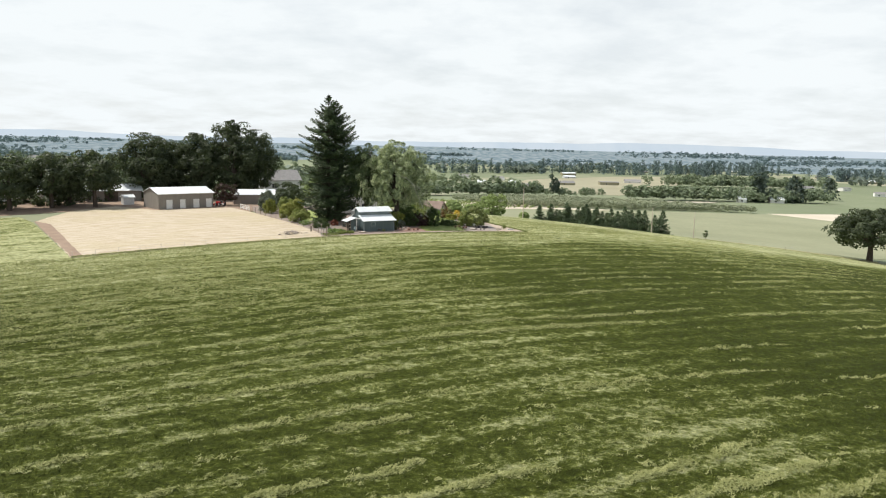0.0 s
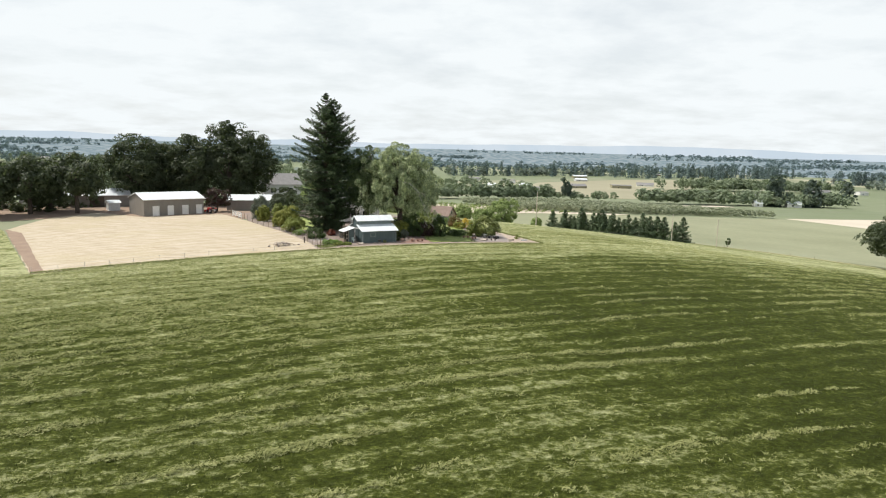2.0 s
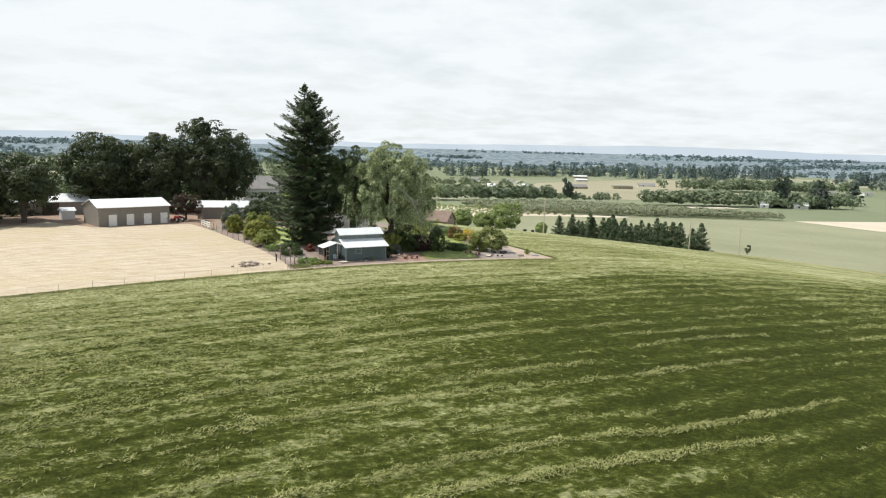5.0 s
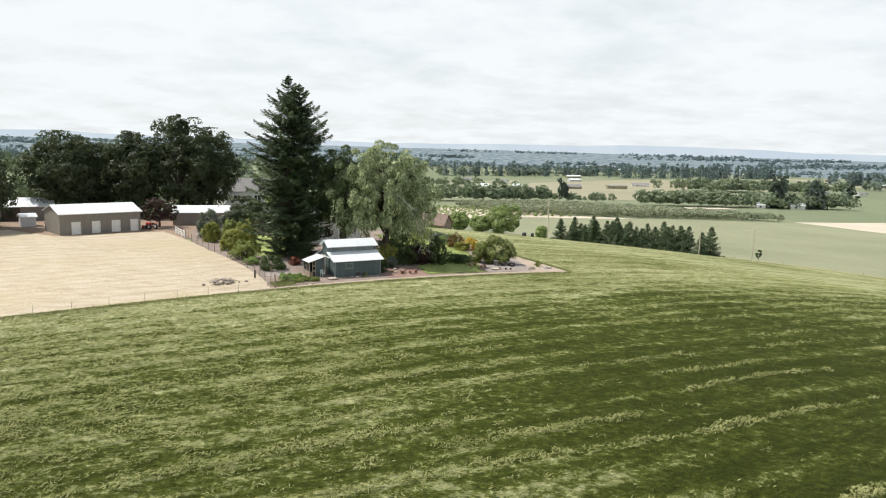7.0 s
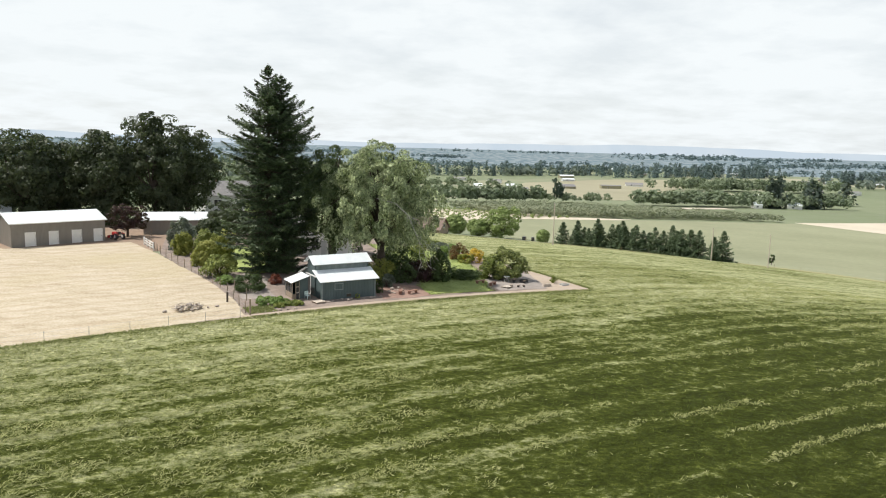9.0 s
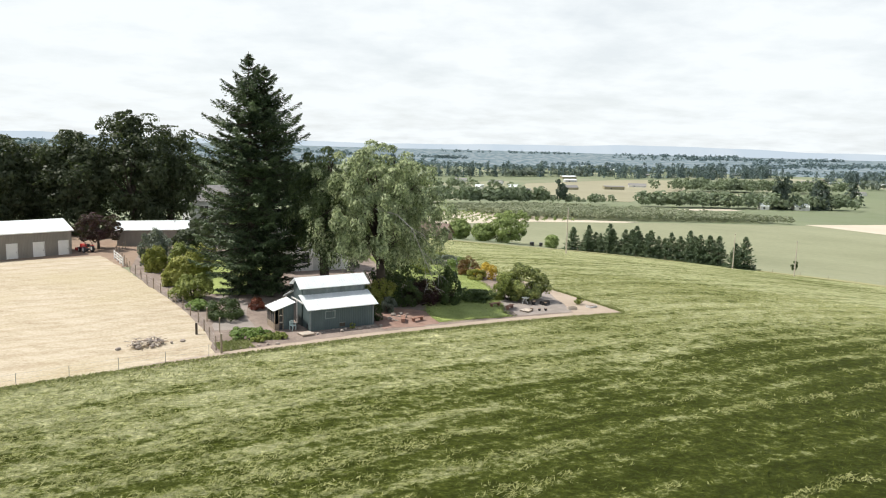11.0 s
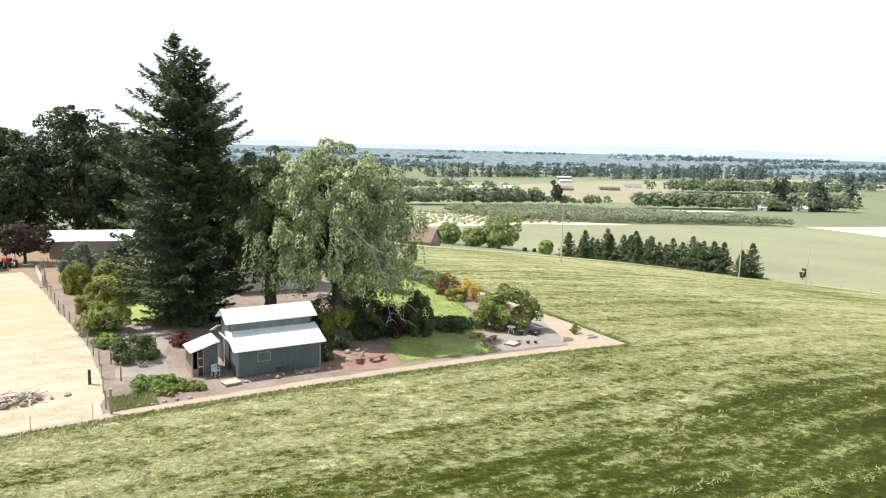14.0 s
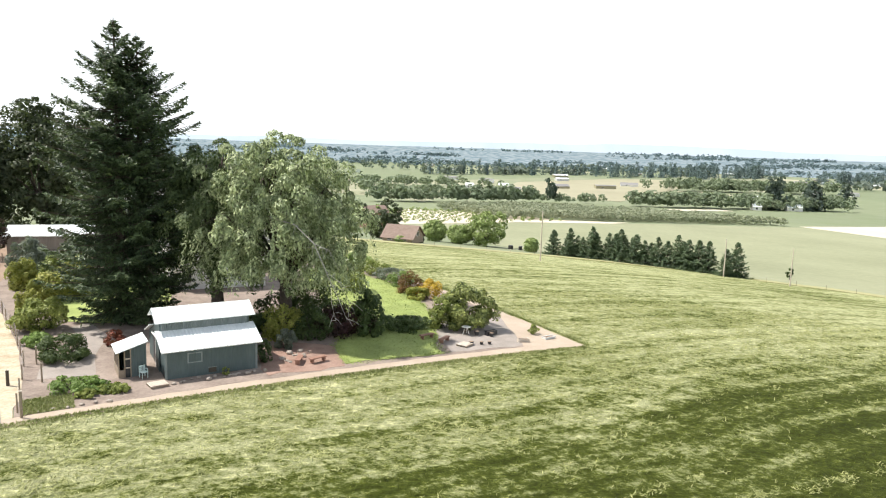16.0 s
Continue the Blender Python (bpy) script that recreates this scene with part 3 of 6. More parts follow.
def conifer_quads(rng, h, r, whorls, arms, sprays, droop=0.35, first=0.06, power=0.85, ragged=0.3, widest=99.0, top=(0.0, 0.0)):
    """Needle sprays on drooping whorled branches. Returns spray points, their directions and the branches."""
    pts, dirs, arms_out = [], [], []
    for i in range(whorls):
        k = i / (whorls - 1)
        z = h * (first + (0.985 - first) * k)
        reach = min(r * (1 - k) ** power, widest) + 0.12
        for j in range(arms):
            a = 2 * math.pi * (j + rng.uniform(-0.42, 0.42)) / arms + i * 2.4
            L = reach * rng.uniform(1 - ragged * 1.6, 1 + ragged * 0.6)
            d = np.array((math.cos(a), math.sin(a), 0))
            s = np.linspace(0.15, 1, sprays) ** 0.75
            dz = -droop * L * s ** 1.2 + 0.22 * L * s ** 3 + (k ** 2) * L * s * 1.1
            q = d * (L * s)[:, None] + np.stack([0 * s + top[0] * k, 0 * s + top[1] * k, z + dz], 1)
            side = np.cross(d, (0, 0, 1))
            wide = (1 - s) * 0.17 * L + 0.09 * L
            for sgn in (-1, 0, 1):
                o = q + side * (sgn * wide * rng.uniform(0.5, 1.1, sprays))[:, None]
                o[:, 2] -= abs(sgn) * 0.08 * L + rng.uniform(0, 0.12, sprays) * L * 0.5
                pts.append(o)
                dirs.append(np.tile(d * 0.5 + side * sgn * 0.35 + np.array((0, 0, -0.8)), (sprays, 1)))
            arms_out.append((q[0], q[len(q) // 2], q[-1]))
    return np.concatenate(pts), np.concatenate(dirs), arms_out


def fir_points(rng, h, reach, whorls, arms, dense, ragged=0.35, first=0.04, flat=0.42):
    """Needle sprays feathered along boughs that droop and turn up at the tip. reach(k, angle) is the bough's length at the height k of the stem."""
    P, A, N, boughs = [], [], [], []
    up = np.array((0.0, 0.0, 1.0))
    for i in range(whorls):
        for j in range(arms):
            k = min(1.0, max(0.0, i / (whorls - 1) + rng.normal() * 0.7 / whorls))
            a = 2 * math.pi * (j + rng.uniform(-0.45, 0.45)) / arms + i * 2.4
            L = reach(k, a) * (1 + ragged * rng.uniform(-1.0, 0.5)) + 0.22
            z0 = h * (first + (0.975 - first) * k)
            d = np.array((math.cos(a), math.sin(a), 0.0))
            side = np.cross(d, up)
            slope = -flat + 0.30 * k + 1.1 * max(0.0, k - 0.62)
            n = max(14, int(dense * L ** 1.15))
            q = rng.uniform(0.06, 1, n) ** 0.72
            s = rng.normal(size=n) * np.minimum(0.10 + 0.17 * L * (1.05 - q), 0.75)
            z = z0 + L * (slope * q + 0.34 * q ** 2.5) - 0.30 * np.abs(s) - rng.exponential(0.10, n)
            P.append(d * (L * q)[:, None] + side * s[:, None] + up * z[:, None])
            A.append(d * 0.75 + side * (np.sign(s) * 0.6)[:, None] + up * (slope + 0.85 * q ** 1.5 - 0.25)[:, None])
            N.append(up * 0.9 + d * 0.35 + rng.normal(size=(n, 3)) * 0.42)
            at = lambda t: d * L * t + up * (z0 + L * (slope * t + 0.34 * t ** 2.5))
            boughs.append((at(0.0), at(0.5), at(0.95)))
    return np.concatenate(P), np.concatenate(A), np.concatenate(N), boughs


def conifer(name, m, label, h, r, seed, material="spruce", whorls=14, arms=6, dense=20, leaf=0.3, group="", trunk=0.2):
    rng = np.random.default_rng(seed)
    ob = thing(name, m, label, "tree", group)
    p, a, n, _ = fir_points(rng, h, lambda k, t: r * (1 - k) ** 0.85, whorls, arms, dense, 0.3, 0.03, 0.30)
    p[:, 2] = np.maximum(p[:, 2], 0.15)
    v, f = leaf_quads(p, leaf, rng, 0.4, a, 0.3, n)
    part_of("crown", quad_mesh("crown", v, f, M[material]), ob)
    bm = bmesh.new()
    tube(bm, [(0, 0, -0.4), (0, 0, h * 0.5), (0, 0, h * 0.99)], [trunk, trunk * 0.55, 0.03], 8)
    part("trunk", bm, M["bark"], ob, "", True)
    return ob


def template(kind, seed):
    """A far tree one metre high, as leaf quads."""
    rng = np.random.default_rng(seed)
    if kind == "fir":
        p, d, _ = conifer_quads(rng, 1.0, 0.21, 8, 4, 2, droop=0.3, first=0.04)
        return leaf_quads(p, 0.075, rng, 0.7, d, 0.4, around(p, 0.5, 0.35, rng))
    if kind == "blob":
        p, _, face = crown_points(rng, 9, 3, (0.36, 0.36, 0.38), (0, 0, 0.52), (0.4, 0.4, 0.3), -0.8, 0.25)
        p[:, 2] = np.maximum(p[:, 2], 0.05)
        return leaf_quads(p, 0.20, rng, 0.8, face=face)
    p, _, face = crown_points(rng, 15, 8, (0.36, 0.36, 0.36), (0, 0, 0.54), (0.36, 0.36, 0.28), -0.85, 0.25)
    p[:, 2] = np.maximum(p[:, 2], 0.03)
    return leaf_quads(p, 0.095, rng, 0.8, face=face)


TEMPLATES = {k: [template(k, s) for s in range(5)] for k in ("fir", "leaf", "blob")}


def plain_height(x, y):
    """The valley floor and, farther off, the plain that rises to the hills."""
    r = math.hypot(x, y - 60)
    return -52 + 60 * (r - 2700) / 1850 if r > 2720 else float(height(x, y))


def grove(name, spots, heights, kind, material, label, seed, wide=1.0, category="trees"):
    """Many far trees in one object."""
    rng = np.random.default_rng(seed)
    vs, fs, base = [], [], 0
    for (x, y), h in zip(spots, heights):
        v, f = TEMPLATES[kind][rng.integers(5)]
        a = rng.uniform(0, 2 * math.pi)
        c, s = math.cos(a), math.sin(a)
        w = h * wide * rng.uniform(0.85, 1.2)
        q = np.stack([(v[:, 0] * c - v[:, 1] * s) * w + x, (v[:, 0] * s + v[:, 1] * c) * w + y, v[:, 2] * h + plain_height(x, y)], 1)
        vs.append(q)
        fs.append(f + base)
        base += len(v)
    me = quad_mesh(name, np.concatenate(vs), np.concatenate(fs), M[material])
    return tagged(new(name, me), label, category, "", "stuff")


# ---- ground ----
def spaced():
    """Grid lines, close together on the hill and wide apart far off."""
    near = np.arange(-200, 360.1, 5.0)
    far = [360.0]
    while far[-1] < 4700:
        far.append(far[-1] * 1.09)
    back = [-200.0]
    while back[-1] > -4700:
        back.append(back[-1] * 1.12)
    return np.concatenate([back[::-1][:-1], near, far[1:]])


gx = gy = spaced()
GX, GY = np.meshgrid(gx, gy, indexing="ij")
n_g = len(gx)
gv = np.stack([GX, GY, height(GX, GY)], -1).reshape(-1, 3)
ii, jj = np.meshgrid(np.arange(n_g - 1), np.arange(n_g - 1), indexing="ij")
g0 = (ii * n_g + jj).ravel()
gf = np.stack([g0, g0 + n_g, g0 + n_g + 1, g0 + 1], 1)
ground_mesh = quad_mesh("ground", gv, gf, M["valley"])
ground_mesh.polygons.foreach_set("use_smooth", [True] * len(ground_mesh.polygons))
tagged(new("ground", ground_mesh), "rolling green farmland that falls from the hill to a wide valley", "ground", "", "structure")

drape("hay_field", [(-180, -150), (250, -150), (262, 60), (250, 128), (226, 164), (209, 178), (209, 194), (176, 220), (129, 224), (104, 236), (91.9, 200), (91.9, 119.9), (46, 119.9), (5, 118.9), (0.4, 163), (-2, 173), (-40, 178), (-180, 175)],
      0.03, M["hay"], "green mown hay field with pale swaths of cut grass", 5.0, category="field")
drape("straw_field", wavy([(5, 119.0), (46, 119.9), (46.7, 126), (46.6, 133), (46.1, 141), (45.0, 151), (44.3, 160), (42.5, 174), (39, 173.5), (25, 173.5), (18, 186), (8, 179), (0.8, 164)], 0.15, 1),
      0.06, M["straw"], "bleached dry straw field, cut short", 3.0, category="field")
drape("earth_strip", wavy([(5.2, 119.2), (6.6, 119.6), (3.4, 158), (1.0, 163.8), (0.6, 163.8)], 0.12, 2), 0.09, M["brown"], "strip of bare brown earth beside the straw field", 3.0)
drape("farm_yard", wavy([(-30, 175), (8, 178), (18, 184), (25, 172.6), (39, 172.6), (42.3, 172.2), (43.4, 162.5), (47, 164), (49, 170), (60, 176), (64, 200), (40, 214), (-30, 214)], 0.2, 3), 0.045, M["brown"], "bare earth yard between the sheds", 4.0)
drape("garden_soil", [(46.2, 120.2), (91.6, 120.2), (91.6, 160), (86, 176), (64, 186), (48, 176), (44.5, 160), (46.2, 132)], 0.05, M["soil"], "reddish brown garden soil round the barn", 3.0)
drape("dirt_border", wavy([(40, 119.4), (91.9, 119.8), (91.9, 150), (91.0, 150), (90.7, 132), (88.4, 127.5), (86.8, 123.6), (85.6, 121.2), (46.4, 120.7), (40, 120.1)], 0.1, 4), 0.07, M["dirt"], "pale dirt strip along the edge of the garden", 3.0)
drape("lawn", wavy([(68.5, 121.9), (77.4, 121.8), (78.2, 124.5), (80.2, 128.0), (83.5, 134), (86, 142), (87.2, 152), (86, 160), (80, 164), (77, 152), (75, 142), (73, 132), (69.5, 126.5)], 0.35, 5), 0.078, M["lawn"], "bright green clipped lawn under the trees", 2.0, category="lawn")
drape("back_lawn", wavy([(50.5, 142), (54, 140), (60, 146), (62, 158), (56, 166), (50, 160)], 0.2, 6), 0.078, M["lawn"], "green lawn behind the garden shrubs", 2.0, category="lawn")
drape("gravel_patio", wavy([(78.3, 121.9), (90.2, 121.6), (90.6, 131), (86, 134), (81, 129), (79, 125)], 0.3, 7), 0.058, M["gravel"], "grey gravel patio at the corner of the garden", 2.0)
drape("gravel_path", wavy([(47.6, 127.2), (51.2, 126.4), (51.6, 131), (53.2, 136), (52.2, 141), (50.6, 140), (51.0, 134.5), (47.8, 129.2)], 0.1, 8), 0.058, M["gravel"], "grey gravel garden path", 2.0)
drape("mulch_bed", wavy([(62.2, 121.6), (68.2, 121.5), (69.4, 126.5), (66, 129), (63.2, 127.5), (62.4, 124)], 0.4, 9), 0.062, M["mulch"], "reddish mulch bed between barn and lawn", 2.0)
# fields below the hill
drape("dry_verge", [(129, 224), (176, 220), (209, 194), (209, 178), (226, 164), (250, 128), (256, 132), (234, 170), (216, 184), (216, 200), (184, 231), (138, 240), (108, 250), (104, 236)], 0.13, M["verge"], "dry grass verge along the field's fence", 6.0)
drape("crop_field", [(212, 181), (260, 140), (420, 150), (640, 330), (540, 372), (420, 392), (300, 400), (210, 380), (200, 300), (190, 235), (212, 197)], 0.10, M["crop"], "pale green crop field on the slope", 16.0, category="field")
drape("row_field", [(212, 384), (300, 402), (350, 402), (345, 470), (300, 530), (226, 470)], 0.12, M["bare"], "pale field planted with rows of young bushes", 12.0, category="field")
drape("orchard_strip", [(300, 402), (372, 393), (392, 400), (350, 420)], 0.16, M["bare"], "pale bare strip along the orchard", 12.0, category="field")
drape("bare_field", [(552, 380), (690, 378), (760, 330), (600, 290), (522, 296)], 0.16, M["bare"], "pale bare field beside the crops", 14.0, category="field")
drape("bare_strip", [(606, 540), (690, 536), (694, 556), (616, 562)], 0.2, M["bare"], "pale bare strip beside the woods", 14.0, category="field")
drape("stubble_field", [(600, 790), (668, 676), (760, 740), (1150, 985), (1480, 1310), (1300, 1330), (900, 1180), (700, 960)], 0.3, M["stubble"], "tan stubble field in the valley", 30.0, category="field")

# far plain and hills, beyond all that shifts; they glow, haze mixed into their colours
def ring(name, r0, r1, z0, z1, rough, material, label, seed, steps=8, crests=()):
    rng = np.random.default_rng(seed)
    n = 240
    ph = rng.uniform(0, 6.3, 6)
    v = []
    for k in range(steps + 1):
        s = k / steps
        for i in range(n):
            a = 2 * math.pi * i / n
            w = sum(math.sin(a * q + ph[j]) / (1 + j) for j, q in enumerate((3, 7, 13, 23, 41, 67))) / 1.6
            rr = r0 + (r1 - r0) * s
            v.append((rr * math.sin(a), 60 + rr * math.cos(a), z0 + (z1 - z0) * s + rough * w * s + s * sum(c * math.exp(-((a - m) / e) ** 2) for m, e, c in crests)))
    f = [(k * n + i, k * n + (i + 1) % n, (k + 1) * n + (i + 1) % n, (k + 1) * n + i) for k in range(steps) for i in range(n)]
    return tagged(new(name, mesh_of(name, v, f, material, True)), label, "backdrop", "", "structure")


ring("backdrop_plain", 2700, 4550, -52, 8, 3, backdrop_material("hazed_plain", (0.25, 0.335, 0.375), (0.42, 0.49, 0.515), 0.03), "far hazy plain of fields and woods", 1)
ring("backdrop_hills", 4560, 4680, -10, 27, 15, backdrop_material("hazed_hills", (0.60, 0.70, 0.79), (0.66, 0.745, 0.82), 0.002), "hills on the horizon, haze-blue in colour", 2, 3, ((0.36, 0.24, 34.0), (5.72, 0.16, 30.0)))
# ---- things ----
# ---- the small barn ----
def small_barn():
    W, D = 6.5, 6.6                                   # along and across; nave 2.1 to 4.5
    ob = thing("barn", stand(55.4, 123.5), "small blue-grey board barn with a raised roof of pale metal", "barn")
    bm = boxed((0, W, 0, 0.12, -0.2, 2.2))
    front = part("front_wall", bm, M["barn"], ob)
    part("back_wall", boxed((0, W, D - 0.12, D, -0.2, 2.2)), M["barn"], ob)
    for x0, label in ((0.0, ""), (W - 0.12, "")):
        bm = bmesh.new()
        a = [(0.12, -0.2), (D - 0.12, -0.2), (D - 0.12, 2.22), (4.5, 3.0), (4.5, 3.85), (3.3, 4.5), (2.1, 3.85), (2.1, 3.0), (0.12, 2.22)]
        lo = [bm.verts.new((x0, y, z)) for y, z in a]
        hi = [bm.verts.new((x0 + 0.12, y, z)) for y, z in a]
        bm.faces.new(lo[::-1])
        bm.faces.new(hi)
        for i in range(len(a)):
            j = (i + 1) % len(a)
            bm.faces.new((lo[i], lo[j], hi[j], hi[i]))
        wall = part("gable_wall", bm, M["barn"], ob)
        if x0 == 0.0:
            gable = wall
    for y0, sgn in ((2.1, 1), (4.38, -1)):
        wall = part("upper_wall", boxed((0.12, W - 0.12, y0, y0 + 0.12, 2.9, 3.86)), M["barn_worn"], ob, "streaked weathered boards")
        y = y0 - 0.03 if sgn > 0 else y0 + 0.15
        for k in range(20):
            x = 0.25 + k * (W - 0.5) / 19
            part("batten", boxed((x - 0.025, x + 0.025, y - 0.0, y + 0.03, 2.98, 3.80)), M["barn_worn"], wall)
    for q, th in ((((-0.32, -0.32, 2.12), (W + 0.38, -0.32, 2.12), (W + 0.38, 2.18, 3.10), (-0.32, 2.18, 3.10)), 0.07),
                  (((W + 0.38, D + 0.32, 2.12), (-0.32, D + 0.32, 2.12), (-0.32, 4.42, 3.10), (W + 0.38, 4.42, 3.10)), 0.07),
                  (((-0.36, 1.75, 3.74), (W + 0.42, 1.75, 3.74), (W + 0.42, 3.3, 4.58), (-0.36, 3.3, 4.58)), 0.07),
                  (((W + 0.42, 4.85, 3.74), (-0.36, 4.85, 3.74), (-0.36, 3.3, 4.58), (W + 0.42, 3.3, 4.58)), 0.07)):
        bm = bmesh.new()
        slab(bm, q, th)
        r = part("roof", bm, M["metal_roof"], ob)
        (xa, ya, za), (xb, yb, zb) = q[0], q[2]
        lo, hi = min(q[0][0], q[1][0]), max(q[0][0], q[1][0])
        for k in range(12):                            # standing ribs
            x = lo + 0.06 + k * (hi - lo - 0.12) / 11
            bm = bmesh.new()
            slab(bm, ((x - 0.02, ya, za + 0.025), (x + 0.02, ya, za + 0.025), (x + 0.02, yb, zb + 0.025), (x - 0.02, yb, zb + 0.025)) if yb > ya else
                 ((x + 0.02, ya, za + 0.025), (x - 0.02, ya, za + 0.025), (x - 0.02, yb, zb + 0.025), (x + 0.02, yb, zb + 0.025)), 0.03)
            part("rib", bm, M["metal_roof"], r)
    part("corner_board", boxed((-0.03, 0.11, -0.03, -0.002, -0.1, 2.15)), M["barn_worn"], ob)
    part("corner_board", boxed((W - 0.11, W + 0.03, -0.03, -0.002, -0.1, 2.15)), M["barn_worn"], ob)
    # boarded window and hatch in the front
    win = part("window", boxed((1.55, 2.45, -0.035, -0.004, 1.15, 1.75)), M["barn"], ob, "boarded window")
    part("window_frame", boxed((1.48, 2.52, -0.05, -0.036, 1.75, 1.83), (1.48, 2.52, -0.05, -0.036, 1.07, 1.15), (1.48, 1.56, -0.05, -0.036, 1.15, 1.75), (2.44, 2.52, -0.05, -0.036, 1.15, 1.75)), M["barn_worn"], win)
    hatch = part("hatch", boxed((2.95, 3.5, -0.035, -0.004, 0.2, 0.55)), M["dark_wood"], ob, "small dark hatch")
    part("hatch_frame", boxed((2.9, 3.55, -0.045, -0.036, 0.55, 0.6)), M["barn_worn"], hatch)
    # sliding door on its track in the end wall
    part("track", boxed((-0.12, -0.02, 1.7, 4.9, 2.32, 2.44)), M["white_paint"], ob, "white sliding door track")
    # black panels here and at the pop hole stand for shaded openings
    part("doorway", boxed((-0.03, -0.004, 3.3, 4.7, 0.0, 2.3)), M["black"], ob, "black panel for the dark of a doorway")
    door = part("door", boxed((-0.10, -0.045, 1.9, 3.3, 0.08, 2.3)), M["barn"], ob, "blue-grey sliding door")
    part("door_edge", boxed((-0.12, -0.101, 3.18, 3.32, 0.06, 2.32)), M["white_paint"], door, "white edge board")
    part("pop_hole", boxed((-0.03, -0.004, 0.5, 0.85, 0.05, 0.6)), M["black"], ob, "small black panel for the dark of an opening")
    return ob


small_barn()


def garden_shed():
    ob = thing("garden_shed", stand(52.55, 125.1), "lean-to garden shed of grey boards with a glazed front", "shed")
    W, D = 1.85, 2.3
    bm = bmesh.new()
    prism(bm, [(0, -0.1), (W, -0.1), (W, 2.5), (0, 1.95)], D - 0.08, D)
    part("back_wall", bm, M["barn"], ob)
    part("side_wall", boxed((W - 0.08, W, 0.08, D - 0.08, -0.1, 2.48)), M["barn"], ob)
    side = part("side_wall", boxed((0, 0.06, 0.08, D - 0.08, -0.1, 0.7)), M["wood"], ob)
    for k in range(5):
        y = 0.1 + k * (D - 0.25) / 4
        part("mullion", boxed((0, 0.06, y, y + 0.05, 0.7, 1.97)), M["wood"], ob)
    part("glazing", boxed((0.02, 0.035, 0.1, D - 0.1, 0.7, 1.95)), M["glass"], ob, "dim glass")
    bm = bmesh.new()
    prism(bm, [(0.85, -0.1), (W, -0.1), (W, 2.5), (0.85, 2.2)], 0.0, 0.08)
    part("front_wall", bm, M["barn"], ob)
    for x in (0.0, 0.38, 0.78):
        part("post", boxed((x, x + 0.07, 0, 0.08, -0.1, 1.98 + x * 0.29)), M["wood"], ob)
    door = part("door", boxed((0.46, 0.77, 0.02, 0.05, 0.0, 2.05)), M["glass"], ob, "glazed door")
    for z in (0.7, 1.35):
        part("door_rail", boxed((0.46, 0.77, 0.005, 0.018, z, z + 0.09)), M["pale_wood"], door)
    part("sill", boxed((0.08, 0.38, 0.01, 0.07, -0.1, 0.6)), M["wood"], ob)
    bm = bmesh.new()
    slab(bm, ((-0.18, -0.2, 1.93), (W + 0.12, -0.2, 2.60), (W + 0.12, D + 0.15, 2.60), (-0.18, D + 0.15, 1.93)), 0.06)
    part("roof", bm, M["metal_roof"], ob, "pale metal roof")
    return ob


garden_shed()


def garden_chair(u, v, turn):
    ob = thing("garden_chair", stand(u, v, turn, 0.09), "pale mint plastic garden chair beside the shed", "chair")
    part("seat", boxed((-0.23, 0.23, -0.22, 0.22, 0.40, 0.44), bevel=0.015), M["mint"], ob)
    back = part("backrest", boxed((-0.23, 0.23, 0.20, 0.24, 0.78, 0.86), (-0.23, -0.17, 0.20, 0.24, 0.44, 0.78), (0.17, 0.23, 0.20, 0.24, 0.44, 0.78)), M["mint"], ob)
    for x in (-0.1, 0, 0.1):
        part("slat", boxed((x - 0.025, x + 0.025, 0.205, 0.235, 0.44, 0.78)), M["mint"], back)
    for x in (-0.22, 0.18):
        for y in (-0.21, 0.18):
            part("leg", boxed((x, x + 0.04, y, y + 0.04, 0, 0.40)), M["mint"], ob)
        part("armrest", boxed((x - 0.01, x + 0.05, -0.2, 0.2, 0.62, 0.65), (x, x + 0.04, -0.2, -0.16, 0.44, 0.62)), M["mint"], ob)
    return ob


garden_chair(54.1, 124.5, 20)


def pallet(u, v, turn, name="pallet", label="low bleached wooden pallet lying on the soil"):
    ob = thing(name, stand(u, v, turn, 0.09), label, "pallet")
    for y in (-0.5, 0.0, 0.42):
        part("bearer", boxed((-0.6, 0.6, y, y + 0.08, 0, 0.12)), M["wood"], ob)
    for k in range(8):
        x = -0.6 + k * 0.153
        part("board", boxed((x, x + 0.125, -0.5, 0.5, 0.12, 0.15)), M["pale_wood"], ob)
    return ob


pallet(54.7, 122.6, 8)
pallet(80.4, 123.1, 25, "wooden_step", "low reddish wooden step beside the lawn")


